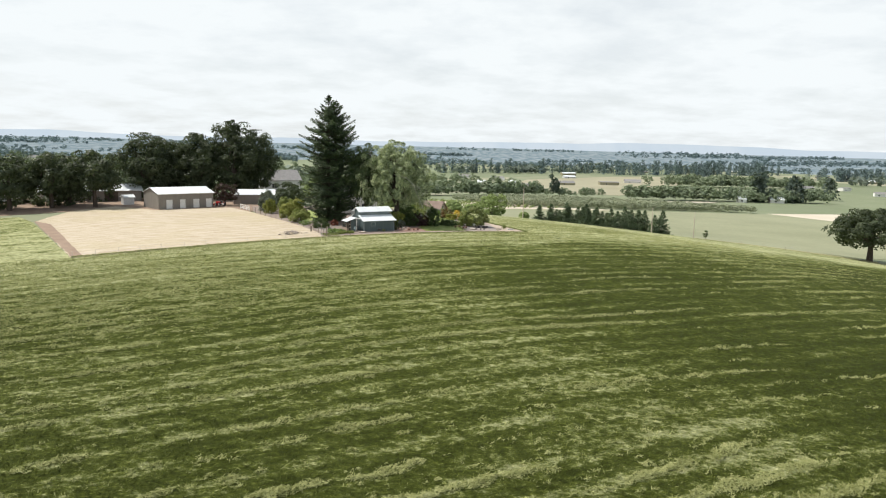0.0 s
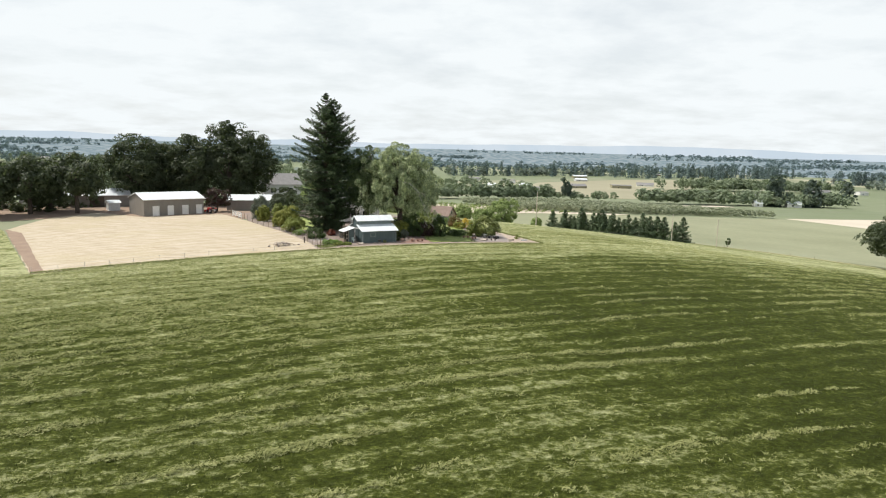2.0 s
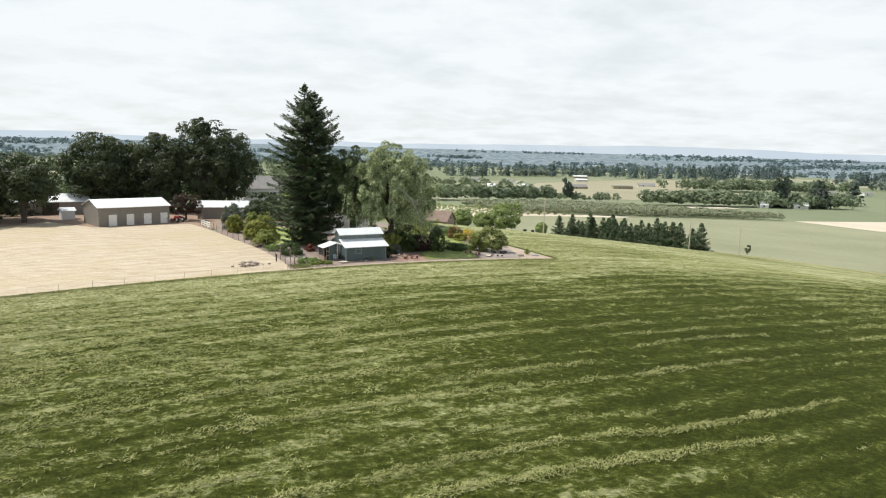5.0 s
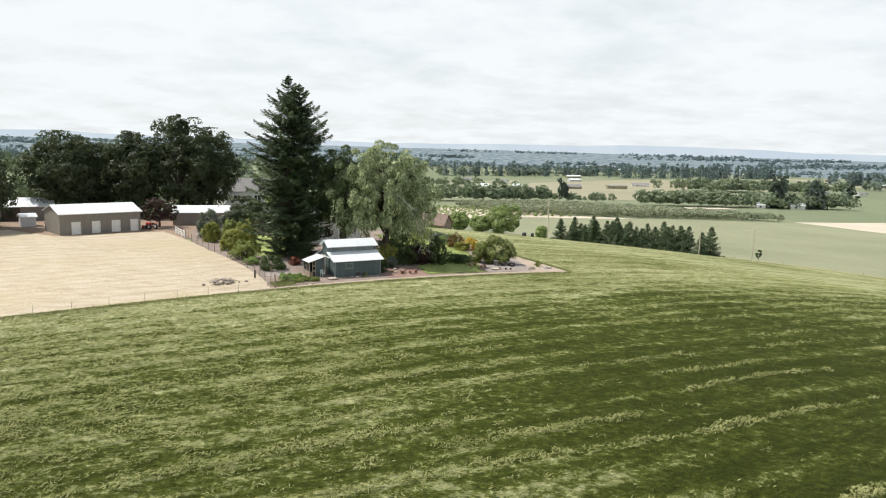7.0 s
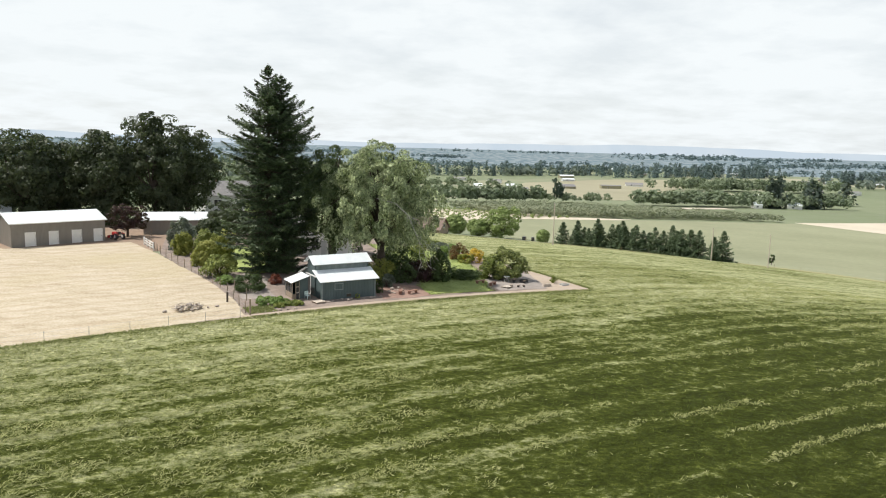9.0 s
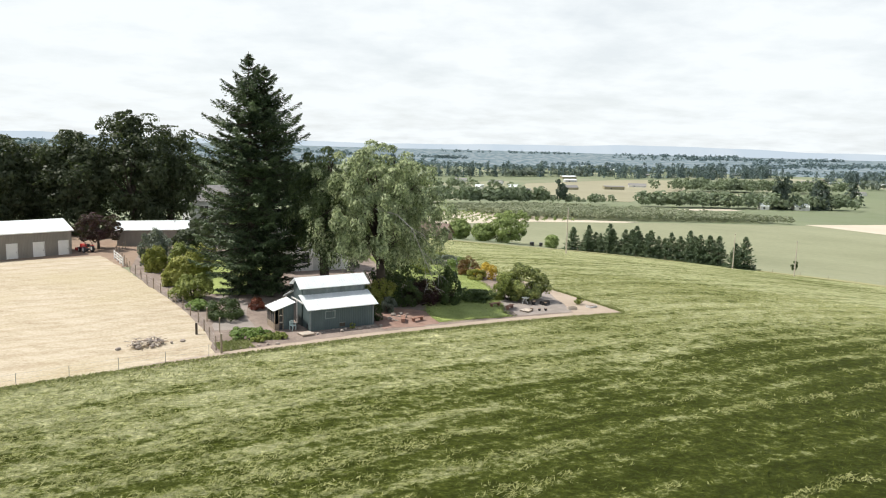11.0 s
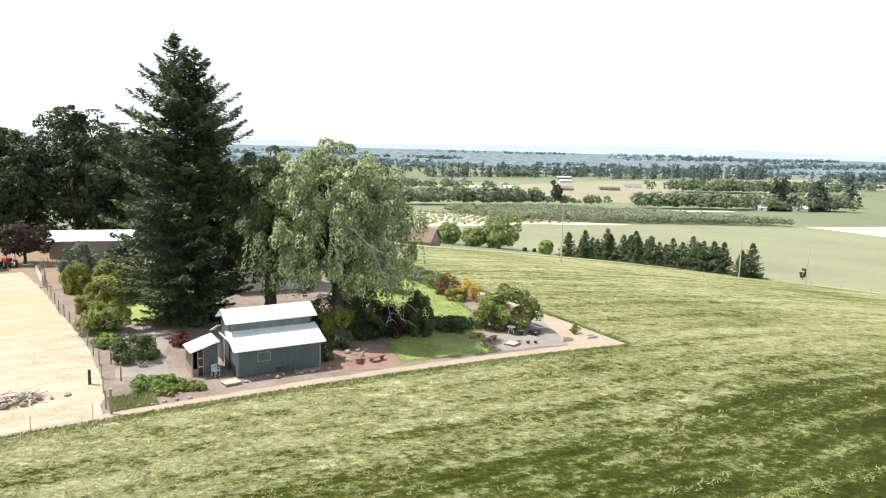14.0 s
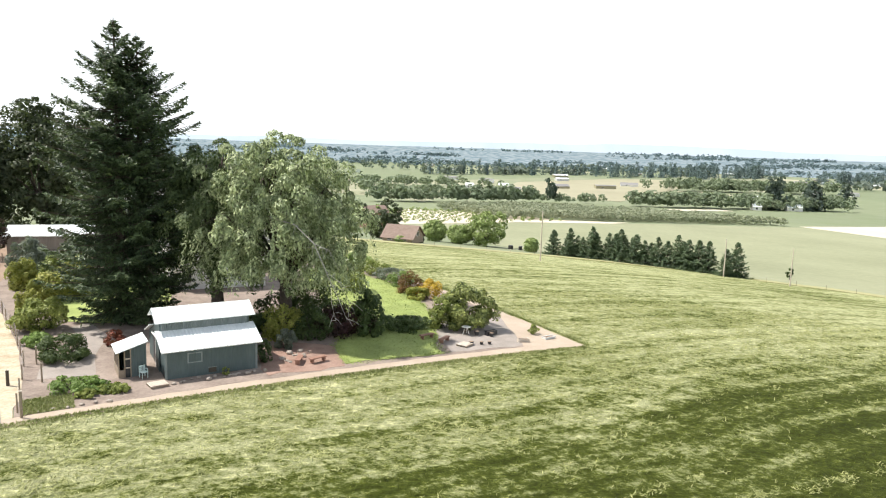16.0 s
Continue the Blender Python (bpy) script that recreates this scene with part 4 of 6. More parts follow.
# ---- the sheds of the yard ----
def long_shed():
    ob = thing("long_shed", stand(25.9, 174.0, 14), "long taupe metal farm shed with a white roof", "shed")
    W, D, E, R = 13.5, 8.6, 3.7, 4.95
    openings = ((1.9, 3.3), (5.2, 6.5), (8.5, 9.9), (11.75, 13.05))
    edges = [0] + [k for o in openings for k in o] + [W]
    spec = [(a, c, 0, 0.15, -0.3, E) for a, c in zip(edges[::2], edges[1::2])] + [(a, c, 0, 0.15, 2.2, E) for a, c in openings]
    part("front_wall", boxed(*spec), M["taupe"], ob)
    part("back_wall", boxed((0, W, D - 0.15, D, -0.3, E)), M["taupe"], ob)
    for x in (0, W - 0.15):
        bm = bmesh.new()
        a = [(0.15, -0.3), (D - 0.15, -0.3), (D - 0.15, E + 0.02), (D / 2, R - 0.03), (0.15, E + 0.02)]
        lo, hi = [bm.verts.new((x, y, z)) for y, z in a], [bm.verts.new((x + 0.15, y, z)) for y, z in a]
        bm.faces.new(lo[::-1])
        bm.faces.new(hi)
        for i in range(5):
            bm.faces.new((lo[i], lo[(i + 1) % 5], hi[(i + 1) % 5], hi[i]))
        part("gable_wall", bm, M["taupe"], ob)
    for a, c in openings:
        d = part("door", boxed((a + 0.01, c - 0.01, 0.04, 0.10, -0.1, 2.19)), M["white_paint"], ob, "white door")
        part("door_frame", boxed((a - 0.06, a, -0.03, 0.0, 0, 2.26), (c, c + 0.06, -0.03, 0.0, 0, 2.26), (a, c, -0.03, 0.0, 2.2, 2.26)), M["white_paint"], d)
        part("handle", boxed((c - 0.16, c - 0.11, 0.0, 0.04, 0.98, 1.08)), M["black"], d)
    for s in (0, 1):
        q = ((-0.3, -0.3, E - 0.02), (W + 0.3, -0.3, E - 0.02), (W + 0.3, D / 2, R + 0.06), (-0.3, D / 2, R + 0.06))
        if s:
            q = ((W + 0.3, D + 0.3, E - 0.02), (-0.3, D + 0.3, E - 0.02), (-0.3, D / 2, R + 0.06), (W + 0.3, D / 2, R + 0.06))
        bm = bmesh.new()
        slab(bm, q, 0.08)
        part("roof", bm, M["metal_roof"], ob)
    part("gutter", boxed((-0.3, W + 0.3, -0.40, -0.31, E - 0.14, E - 0.03)), M["white_paint"], ob)
    return ob


long_shed()


def gabled(name, m, label, category, W, D, E, R, wall, roof, overhang=0.35, windows=(), door=None, chimney=None, along=True, trim="white_paint"):
    """A house or shed with walls, a gabled roof, windows as (side, from, to, sill, head)."""
    ob = thing(name, m, label, category)
    t = 0.15
    part("wall", boxed((0, W, 0, t, -0.6, E)), M[wall], ob)
    part("wall", boxed((0, W, D - t, D, -0.6, E)), M[wall], ob)
    for x in (0, W - t):
        bm = bmesh.new()
        a = [(t, -0.6), (D - t, -0.6), (D - t, E + 0.04), (D / 2, R - 0.05), (t, E + 0.04)]
        lo, hi = [bm.verts.new((x, y, z)) for y, z in a], [bm.verts.new((x + t, y, z)) for y, z in a]
        bm.faces.new(lo[::-1])
        bm.faces.new(hi)
        for i in range(5):
            bm.faces.new((lo[i], lo[(i + 1) % 5], hi[(i + 1) % 5], hi[i]))
        part("gable_wall", bm, M[wall], ob)
    o, drop = overhang, overhang * (R - E) / (D / 2)
    for q in (((-o, -o, E - drop + 0.08), (W + o, -o, E - drop + 0.08), (W + o, D / 2, R + 0.08), (-o, D / 2, R + 0.08)),
              ((W + o, D + o, E - drop + 0.08), (-o, D + o, E - drop + 0.08), (-o, D / 2, R + 0.08), (W + o, D / 2, R + 0.08))):
        bm = bmesh.new()
        slab(bm, q, 0.1)
        r = part("roof", bm, M[roof], ob)
    if chimney:
        part("chimney", boxed((chimney, chimney + 0.7, D / 2 - 0.35, D / 2 + 0.35, R - 0.3, R + 0.9)), M["brick"], r)
    for side, a, c, z0, z1 in windows:
        if side == "front":
            w = part("window", boxed((a, c, -0.02, -0.004, z0, z1)), M["glass"], ob)
            part("window_frame", boxed((a - 0.09, a, -0.05, -0.003, z0 - 0.09, z1 + 0.09), (c, c + 0.09, -0.05, -0.003, z0 - 0.09, z1 + 0.09), (a, c, -0.05, -0.003, z1, z1 + 0.09), (a, c, -0.05, -0.003, z0 - 0.09, z0),
                                       ((a + c) / 2 - 0.03, (a + c) / 2 + 0.03, -0.04, -0.021, z0, z1)), M[trim], w)
        else:
            x0, x1 = (-0.02, -0.004) if side == "left" else (W + 0.004, W + 0.02)
            w = part("window", boxed((x0, x1, a, c, z0, z1)), M["glass"], ob)
            y0, y1 = (x0 - 0.03, x0 - 0.001) if side == "left" else (x1 + 0.001, x1 + 0.03)
            part("window_frame", boxed((y0, y1, a - 0.09, a, z0 - 0.09, z1 + 0.09), (y0, y1, c, c + 0.09, z0 - 0.09, z1 + 0.09), (y0, y1, a, c, z1, z1 + 0.09), (y0, y1, a, c, z0 - 0.09, z0)), M[trim], w)
    if door:
        d = part("door", boxed((door[0], door[1], -0.03, -0.004, -0.1, door[2])), M[door[3]], ob)
        part("handle", boxed((door[1] - 0.14, door[1] - 0.09, -0.07, -0.031, 0.95, 1.05)), M["black"], d)
    return ob


gabled("low_shed", stand(45.8, 184.5, -12), "low taupe shed with a white metal roof beside the yard", "shed", 10.6, 5.6, 2.6, 3.7, "taupe", "metal_roof", 0.3, door=(9.2, 10.1, 2.05, "white_paint"))
part("vent_pipe", tube(bmesh.new(), [(0, 0, 0), (0, 0, 0.9)], [0.08, 0.08], 8), M["wire"], bpy.data.objects["low_shed"]).location = (8.6, 2.2, 3.2)
gabled("garage", stand(12.6, 200.0), "dark open garage with a pale roof beyond the yard", "garage", 13.0, 6.0, 3.0, 4.4, "taupe", "metal_roof", 0.4, door=(4.2, 7.4, 2.6, "dark_wood"))
gabled("barn_house", stand(2.0, 204.0), "low pale house behind the oaks", "house", 11.0, 7.0, 2.9, 4.7, "grey_paint", "metal_roof", 0.4, windows=(("front", 2, 3.4, 1, 2.2), ("front", 6, 7.4, 1, 2.2)))
gabled("roadside_house", stand(-14.0, 206.0), "pale low house half hidden by the oaks", "house", 12.0, 7.0, 2.7, 4.4, "grey_paint", "metal_roof", 0.4, windows=(("front", 3, 4.4, 1, 2.1),))
gabled("lean_roof_shed", stand(20.2, 189.0, 10), "small grey shed with a pale roof behind the long shed", "shed", 2.4, 2.6, 1.9, 2.4, "grey_paint", "metal_roof", 0.25)
gabled("grey_house", stand(63.0, 214.0), "house with a grey shingle roof behind the oaks", "house", 11.0, 9.0, 6.2, 9.0, "grey_paint", "shingle", 0.5, windows=(("front", 2, 3.6, 3.6, 5.0), ("front", 7, 8.6, 3.6, 5.0)), chimney=3.0)
gabled("white_house", stand(61.0, 152.0), "white farmhouse glimpsed between the garden trees", "house", 10.5, 8.0, 5.2, 7.4, "white_paint", "shingle", 0.5,
       windows=(("front", 1.2, 2.2, 1.0, 2.4), ("front", 3.9, 4.9, 1.0, 2.4), ("front", 6.6, 7.6, 1.0, 2.4), ("front", 1.2, 2.2, 3.5, 4.7), ("front", 5.2, 6.2, 3.5, 4.7), ("right", 2, 3.2, 1, 2.4)), door=(5.4, 6.3, 2.1, "grey_paint"))


def tractor(u, v):
    ob = thing("tractor", stand(u, v, 200, 0.05), "small red tractor parked beside the maroon tree", "tractor")
    part("hood", boxed((-0.3, 0.3, -1.3, 0.1, 0.6, 1.15), bevel=0.06), M["red"], ob)
    part("seat", boxed((-0.22, 0.22, 0.45, 0.85, 0.85, 0.95), (-0.22, 0.22, 0.8, 0.88, 0.95, 1.3), bevel=0.02), M["black"], ob)
    part("chassis", boxed((-0.2, 0.2, -1.2, 0.9, 0.4, 0.62)), M["black"], ob)
    for x in (-0.62, 0.62):
        part("fender", boxed((x - 0.16, x + 0.16, 0.3, 1.1, 1.0, 1.06), bevel=0.02), M["red"], ob)
    part("roll_bar", tube(bmesh.new(), [(-0.5, 0.95, 0.7), (-0.5, 1.0, 2.0), (0.5, 1.0, 2.0), (0.5, 0.95, 0.7)], [0.04] * 4, 6), M["black"], ob)
    part("steering_wheel", tube(bmesh.new(), [(0.2 * math.cos(a), 0.25 + 0.1 * math.sin(a), 1.3 + 0.17 * math.sin(a)) for a in (0, 1.05, 2.1, 3.14, 4.2, 5.24, 6.28)], [0.02] * 7, 5), M["black"], ob)
    part("bucket", boxed((-0.7, 0.7, -2.0, -1.55, 0.12, 0.55), bevel=0.03), M["red"], ob, "red loader bucket")
    for x, y, r in ((-0.62, 0.7, 0.55), (0.62, 0.7, 0.55), (-0.5, -0.95, 0.34), (0.5, -0.95, 0.34)):
        w = part("wheel", tube(bmesh.new(), [(x - 0.14, y, r), (x - 0.10, y, r), (x + 0.10, y, r), (x + 0.14, y, r)], [r * 0.86, r, r, r * 0.86], 18), M["black"], ob)
        part("rim", tube(bmesh.new(), [(x - 0.15, y, r), (x + 0.15, y, r)], [r * 0.5, r * 0.5], 14), M["white_paint"], w)


tractor(40.9, 178.6)


# ---- fences ----
def fence(name, path, post_h, label, wires=4, mesh=True, post="wood", spacing=3.0, r=0.055, seed=1):
    """Posts along a line in (u, v), with wires between them."""
    rng = random.Random(seed)
    p0 = ground(*path[0])
    ob = thing(name, Matrix.Translation(p0), label, "fence")
    spots = []
    for (a, b), (c, d) in zip(path, path[1:]):
        n = max(1, round(math.hypot(c - a, d - b) / spacing))
        spots += [(a + (c - a) * i / n, b + (d - b) * i / n) for i in range(n)]
    spots.append(path[-1])
    tops = []
    for u, v in spots:
        q = ground(u, v) - p0
        bm = bmesh.new()
        lean = (rng.uniform(-0.04, 0.04), rng.uniform(-0.04, 0.04))
        h = post_h * rng.uniform(0.92, 1.06)
        tube(bm, [(q.x, q.y, q.z - 0.3), (q.x + lean[0], q.y + lean[1], q.z + h)], [r, r * 0.9], 6)
        part("post", bm, M[post], ob)
        tops.append(q)
    for k in range(wires):
        bm = bmesh.new()
        for a, c in zip(tops, tops[1:]):
            z = post_h * (0.12 + 0.82 * k / max(1, wires - 1))
            tube(bm, [a + Vector((0, 0, z)), (a + c) / 2 + Vector((0, 0, z - 0.02)), c + Vector((0, 0, z))], [0.006] * 3, 4)
        part("wire", bm, M["wire"], ob)
    return ob


fence("garden_fence", [(46.4, 121.5), (46.9, 130.5), (46.4, 139), (45.2, 150), (44.6, 160), (44.6, 168)], 1.25, "wooden post and wire fence between straw field and garden")
fence("field_fence", [(5.2, 119.2), (18, 119.5), (32, 119.8), (45.5, 120.2)], 1.0, "low wire fence along the straw field's edge", 3, post="wire", spacing=3.2, r=0.025, seed=4)
fence("slope_fence", [(106, 238), (132, 228), (177, 222), (210.5, 195), (210.5, 179.5), (227, 165.5), (252, 129)], 1.1, "thin wire fence along the foot of the hay field", 2, spacing=8.0, r=0.05, seed=5)


def lone_post(u, v, h, r, material, label):
    ob = thing("post", stand(u, v, 0), label, "post")
    bm = bmesh.new()
    tube(bm, [(0, 0, -0.3), (0, 0, h - 0.03), (0.02, 0, h)], [r, r * 0.95, r * 0.7], 8)
    part("shaft", bm, M[material], ob)
    bm = bmesh.new()
    tube(bm, [(0.02, 0, h), (0.02, 0, h + 0.02)], [r * 1.1, r * 1.1], 8)
    part("cap", bm, M["pale_wood"], ob)
    return ob


lone_post(46.6, 120.5, 1.75, 0.09, "wood", "grey wooden corner post of the garden fence")
lone_post(45.9, 126.7, 1.15, 0.11, "dark_wood", "short dark wooden post in the straw")
lone_post(47.9, 126.5, 1.4, 0.06, "wood", "thin wooden post beside the garden path")
lone_post(47.7, 130.6, 1.4, 0.06, "wood", "thin wooden post beside the dark shrub")


def rail_gate(u, v, turn, label):
    ob = thing("gate", stand(u, v, turn), label, "gate")
    for y in (0.0, 2.2, 4.4, 6.6):
        part("post", boxed((-0.07, 0.07, y - 0.07, y + 0.07, -0.3, 1.3)), M["white_paint"], ob)
    for z in (0.35, 0.72, 1.1):
        part("rail", boxed((-0.03, 0.03, 0.0, 6.6, z, z + 0.14)), M["white_paint"], ob)
    return ob


rail_gate(44.2, 163.6, 3, "white painted rail fence at the yard's corner")
fence("yard_fence", [(44, 170.5), (44.8, 176), (46.5, 180)], 1.3, "short wooden fence beside the yard", 3, spacing=1.5, seed=8)


def utility_pole(u, v, h):
    ob = thing("utility_pole", stand(u, v, 20), "weathered wooden utility pole at the field's edge", "pole", "poles along the field")
    bm = bmesh.new()
    tube(bm, [(0, 0, -0.5), (0, 0, h)], [0.17, 0.11], 8)
    part("shaft", bm, M["pale_wood"], ob)
    part("cap", boxed((-0.08, 0.08, -0.08, 0.08, h, h + 0.12)), M["wire"], ob)


for u, v, h in ((140.5, 185.5, 10.4), (200.5, 185.0, 9.6), (207.0, 171.0, 9.4)):
    utility_pole(u, v, h)

# ---- the great trees ----

def twin_spruce():
    ob = thing("spruce", stand(55.6, 140.6, 0), "tall dark spruce with two tops beside the barn", "tree")
    P, A, N = [], [], []
    stems = []
    for off, h, sd in (((-0.75, 0.0), 26.9, 1), ((1.1, 0.5), 25.8, 2)):
        wide = lambda k, a: min(15.0 * (1 - k) ** 0.98, 4.6 + 0.8 * (1 - k) + 0.4 * math.cos(a - 2.8)) * min(1.0, 0.62 + 2.6 * k)
        p, a, n, boughs = fir_points(np.random.default_rng(sd), h, wide, 36, 7, 46, 0.42)
        P.append(p + (off[0], off[1], 0))
        A.append(a)
        N.append(n)
        stems.append((off, h, boughs))
    P, A, N = np.concatenate(P), np.concatenate(A), np.concatenate(N)
    P[:, 2] = np.maximum(P[:, 2], 0.2)
    v, f = leaf_quads(P, 0.22, np.random.default_rng(5), 0.30, A, 0.40, N)
    part_of("crown", quad_mesh("crown", v, f, M["spruce"]), ob)
    for off, h, boughs in stems:
        bm = bmesh.new()
        tube(bm, [(off[0], off[1], -0.4), (off[0], off[1], h * 0.5), (off[0], off[1], h * 0.99)], [0.5, 0.28, 0.03], 9)
        stem = part("trunk", bm, M["bark"], ob, "", True)
        o = Vector((off[0], off[1], 0))
        for a, c, e in boughs:
            part("bough", tube(bmesh.new(), [Vector(a) + o, Vector(c) + o, Vector(e) + o], [0.06, 0.035, 0.012], 4), M["bark"], stem)


twin_spruce()


def weeping_tree(name, u, v, h, r, seed, label, n_limbs=13, strands=26, leaves="birch", skirt=3.2):
    """A broad tree whose twigs hang in long strands from arching limbs."""
    rng = np.random.default_rng(seed)
    ob = thing(name, stand(u, v), label, "tree")
    bm = bmesh.new()
    tube(bm, [(0, 0, -0.3), (0.1, 0, 2.0), (0.0, 0.1, h * 0.3)], [0.75, 0.55, 0.42], 10)
    P, Dr, limbs = [], [], []
    for i in range(n_limbs * 3):
        a = 2 * math.pi * i / n_limbs + rng.uniform(-0.3, 0.3)
        tier = i // n_limbs
        reach = r * (0.92, 0.68, 0.34)[tier] * rng.uniform(0.72, 1.08)
        crest = h * (0.60, 0.80, 0.89)[tier] * rng.uniform(0.88, 1.04)
        d = np.array((math.cos(a), math.sin(a), 0.0))
        path = [np.array((0, 0, h * (0.22 + 0.12 * tier))), d * reach * 0.35 + (0, 0, crest * 0.72), d * reach * 0.75 + (0, 0, crest), d * reach * 1.03 + (0, 0, crest * 0.90)]
        limbs.append([tuple(p) for p in path])
        for k in range(strands):
            if k % 6 == 0:                                 # strands hang in tassels
                s = rng.uniform(0.30, 1.0) ** 0.8
                seg = min(int(s * 3), 2)
                root = path[seg] + (path[seg + 1] - path[seg]) * (s * 3 - seg) + rng.normal(size=3) * (0.9, 0.9, 0.5)
                fall = rng.uniform(0.12, 0.36) * h * (0.6 + 0.4 * s)
            q = root + rng.normal(size=3) * (0.32, 0.32, 0.25)
            hang = fall * rng.uniform(0.7, 1.1)
            hang = min(hang, max(0.6, q[2] - skirt * 0.7))
            n = int(hang / 0.11)
            t = np.linspace(0, 1, n)
            sway = rng.normal(size=2) * 0.22
            line = q + np.stack([d[0] * 0.7 * t ** 0.5 + sway[0] * t, d[1] * 0.7 * t ** 0.5 + sway[1] * t, 0.35 * np.sin(t * 3) * (1 - t) - hang * t], 1)
            P.append(line + rng.normal(size=line.shape) * 0.10)
            Dr.append(np.tile((d[0] * 0.3, d[1] * 0.3, -1.0), (n, 1)))
    P, Dr = np.concatenate(P), np.concatenate(Dr)
    dome, _, fd = crown_points(rng, int(r * 36), 200, (r * 1.0, r * 0.90, h * 0.45), (0, 0, h * 0.54), (1.6, 1.6, 1.9), -0.7, 0.22)
    keep = dome[:, 2] > skirt + 1.5 * np.sin(dome[:, 0] * 1.3) - 0.6 * np.maximum(dome[:, 0], 0)
    fd, dome = fd[keep], dome[keep]
    for q in (dome, P):                                    # a rounded top
        q[:, 2] = np.where(q[:, 2] > 0.92 * h, 0.92 * h + 0.65 * (q[:, 2] - 0.92 * h), q[:, 2])
    away = dome * (1, 1, 0) / (np.linalg.norm(dome * (1, 1, 0), axis=1)[:, None] + 0.1)
    dv, df = leaf_quads(dome, 0.165, rng, 0.5, away * 0.35 + np.array((0, 0, -1.0)), 0.45, fd)
    v_, f_ = leaf_quads(P, 0.15, rng, 0.48, Dr, 0.6, outward(P, (0, 0, h * 0.4), 0.4, 0.5, rng))
    v_, f_ = np.concatenate([v_, dv]), np.concatenate([f_, df + len(v_)])
    part_of("crown", quad_mesh("crown", v_, f_, M[leaves]), ob)
    stem = part("trunk", bm, M["bark"], ob, "", True)
    for path in limbs:
        part("limb", tube(bmesh.new(), path, [0.22, 0.14, 0.07, 0.02], 5), M["bark"], stem, "", True)
    return ob


weep = weeping_tree("weeping_birch", 67.6, 133.8, 17.2, 7.7, 3, "broad light green weeping birch with hanging twigs", 13, 12, skirt=3.6)
twig_rng = random.Random(12)
bm = bmesh.new()
for path, rad in ((((-2.6, -4.0, 10.6), (-1.4, -6.6, 10.2), (-0.3, -8.0, 8.8), (0.5, -8.5, 6.6), (1.4, -8.7, 4.6), (2.3, -8.8, 2.4)), 0.10), (((-0.3, -8.0, 8.8), (0.9, -8.3, 8.2), (1.7, -8.5, 6.4)), 0.05),
                  (((0.5, -8.5, 6.6), (1.6, -8.8, 5.6), (2.9, -9.0, 3.0)), 0.05), (((0.9, -8.6, 5.6), (0.9, -8.8, 4.0), (1.3, -8.9, 2.2)), 0.04)):
    tube(bm, path, [0.62 * rad * (1 - 0.75 * i / (len(path) - 1)) for i in range(len(path))], 6)
    for i in range(14 if rad > 0.06 else 6):              # bare twigs
        k = twig_rng.uniform(0.4, len(path) - 1.01)
        a, c = Vector(path[int(k)]), Vector(path[int(k) + 1])
        p = a + (c - a) * (k - int(k))
        e = Vector((twig_rng.uniform(-1.0, 1.3), twig_rng.uniform(-0.5, 0.2), twig_rng.uniform(-1.3, 0.1)))
        tube(bm, [p, p + e * 0.5 + Vector((0, 0, 0.12)), p + e], [0.022, 0.016, 0.007], 4)
part("dead_branch", bm, M["pale_bark"], weep, "bare bleached branch")
# rear birch wears the darker leaves, coloured as if in the spruce's shadow
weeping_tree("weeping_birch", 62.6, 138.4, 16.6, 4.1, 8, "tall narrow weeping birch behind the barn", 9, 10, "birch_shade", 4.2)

OAKS = "oaks behind the sheds"
for u, v, h, r, sd in ((27.5, 205, 18.0, 7.0, 1), (34.5, 211, 16.8, 6.5, 2), (42.0, 206, 18.6, 6.6, 3), (51.5, 205, 22.3, 7.6, 4), (58.0, 208, 20.6, 6.8, 5)):
    tree("oak", stand(u, v, sd * 40), "large dark green oak behind the farm sheds", h, (r * 0.9, r * 0.9, h * 0.43), h * 0.54, "oak", sd, 210, 85, 0.27, (2.9, 2.9, 2.2), 0.6, OAKS, low=-0.95)
tree("oak", stand(50.6, 203.5), "slender dark tree rising above the oaks", 22.6, (1.4, 1.4, 7.2), 14.7, "oak", 15, 50, 70, 0.27, (1.5, 1.5, 1.8), 0.35, OAKS)
for u, v, h, r, sd in ((-14, 188, 13.5, 7.0, 21), (-4, 186, 12.6, 6.6, 22), (4.5, 188, 13.0, 6.2, 23), (13.6, 187, 13.8, 6.0, 24), (-24, 190, 13, 7, 25), (8.5, 193, 12, 5, 26)):
    tree("oak", stand(u, v, sd * 50), "dark spreading oak at the edge of the yard", h, (r * 0.9, r * 0.9, h * 0.38), h * 0.57, "oak", sd, 115, 85, 0.27, (2.8, 2.8, 2.0), 0.45, "oaks along the yard", low=-0.9)
tree("oak", stand(252.3, 132.5), "broad dark oak standing alone below the field", 19.3, (12.6, 12, 7.8), 10.4, "oak", 31, 190, 90, 0.42, (4.4, 4.4, 3.0), 0.9, low=-0.6)
tree("maroon_tree", stand(42.8, 181.2), "round maroon-leaved tree beside the long shed", 5.6, (3.0, 3.0, 2.5), 3.1, "maroon", 41, 60, 70, 0.16, (1.2, 1.2, 0.9), 0.2)
for u, v, h, r, sd in ((60, 183, 6.5, 3.5, 51), (66, 178, 7.5, 4.0, 52), (58, 172, 5.0, 2.8, 53), (63, 170, 7.0, 3.5, 54), (54, 168, 4.2, 2.4, 55)):
    tree("garden_tree", stand(u, v, sd * 30), "dark leafy tree at the back of the garden", h, (r, r, h * 0.42), h * 0.55, "oak" if sd % 2 else "slope_tree", sd, 60, 60, 0.22, (1.4, 1.4, 1.0), 0.22, "trees at the back of the garden")

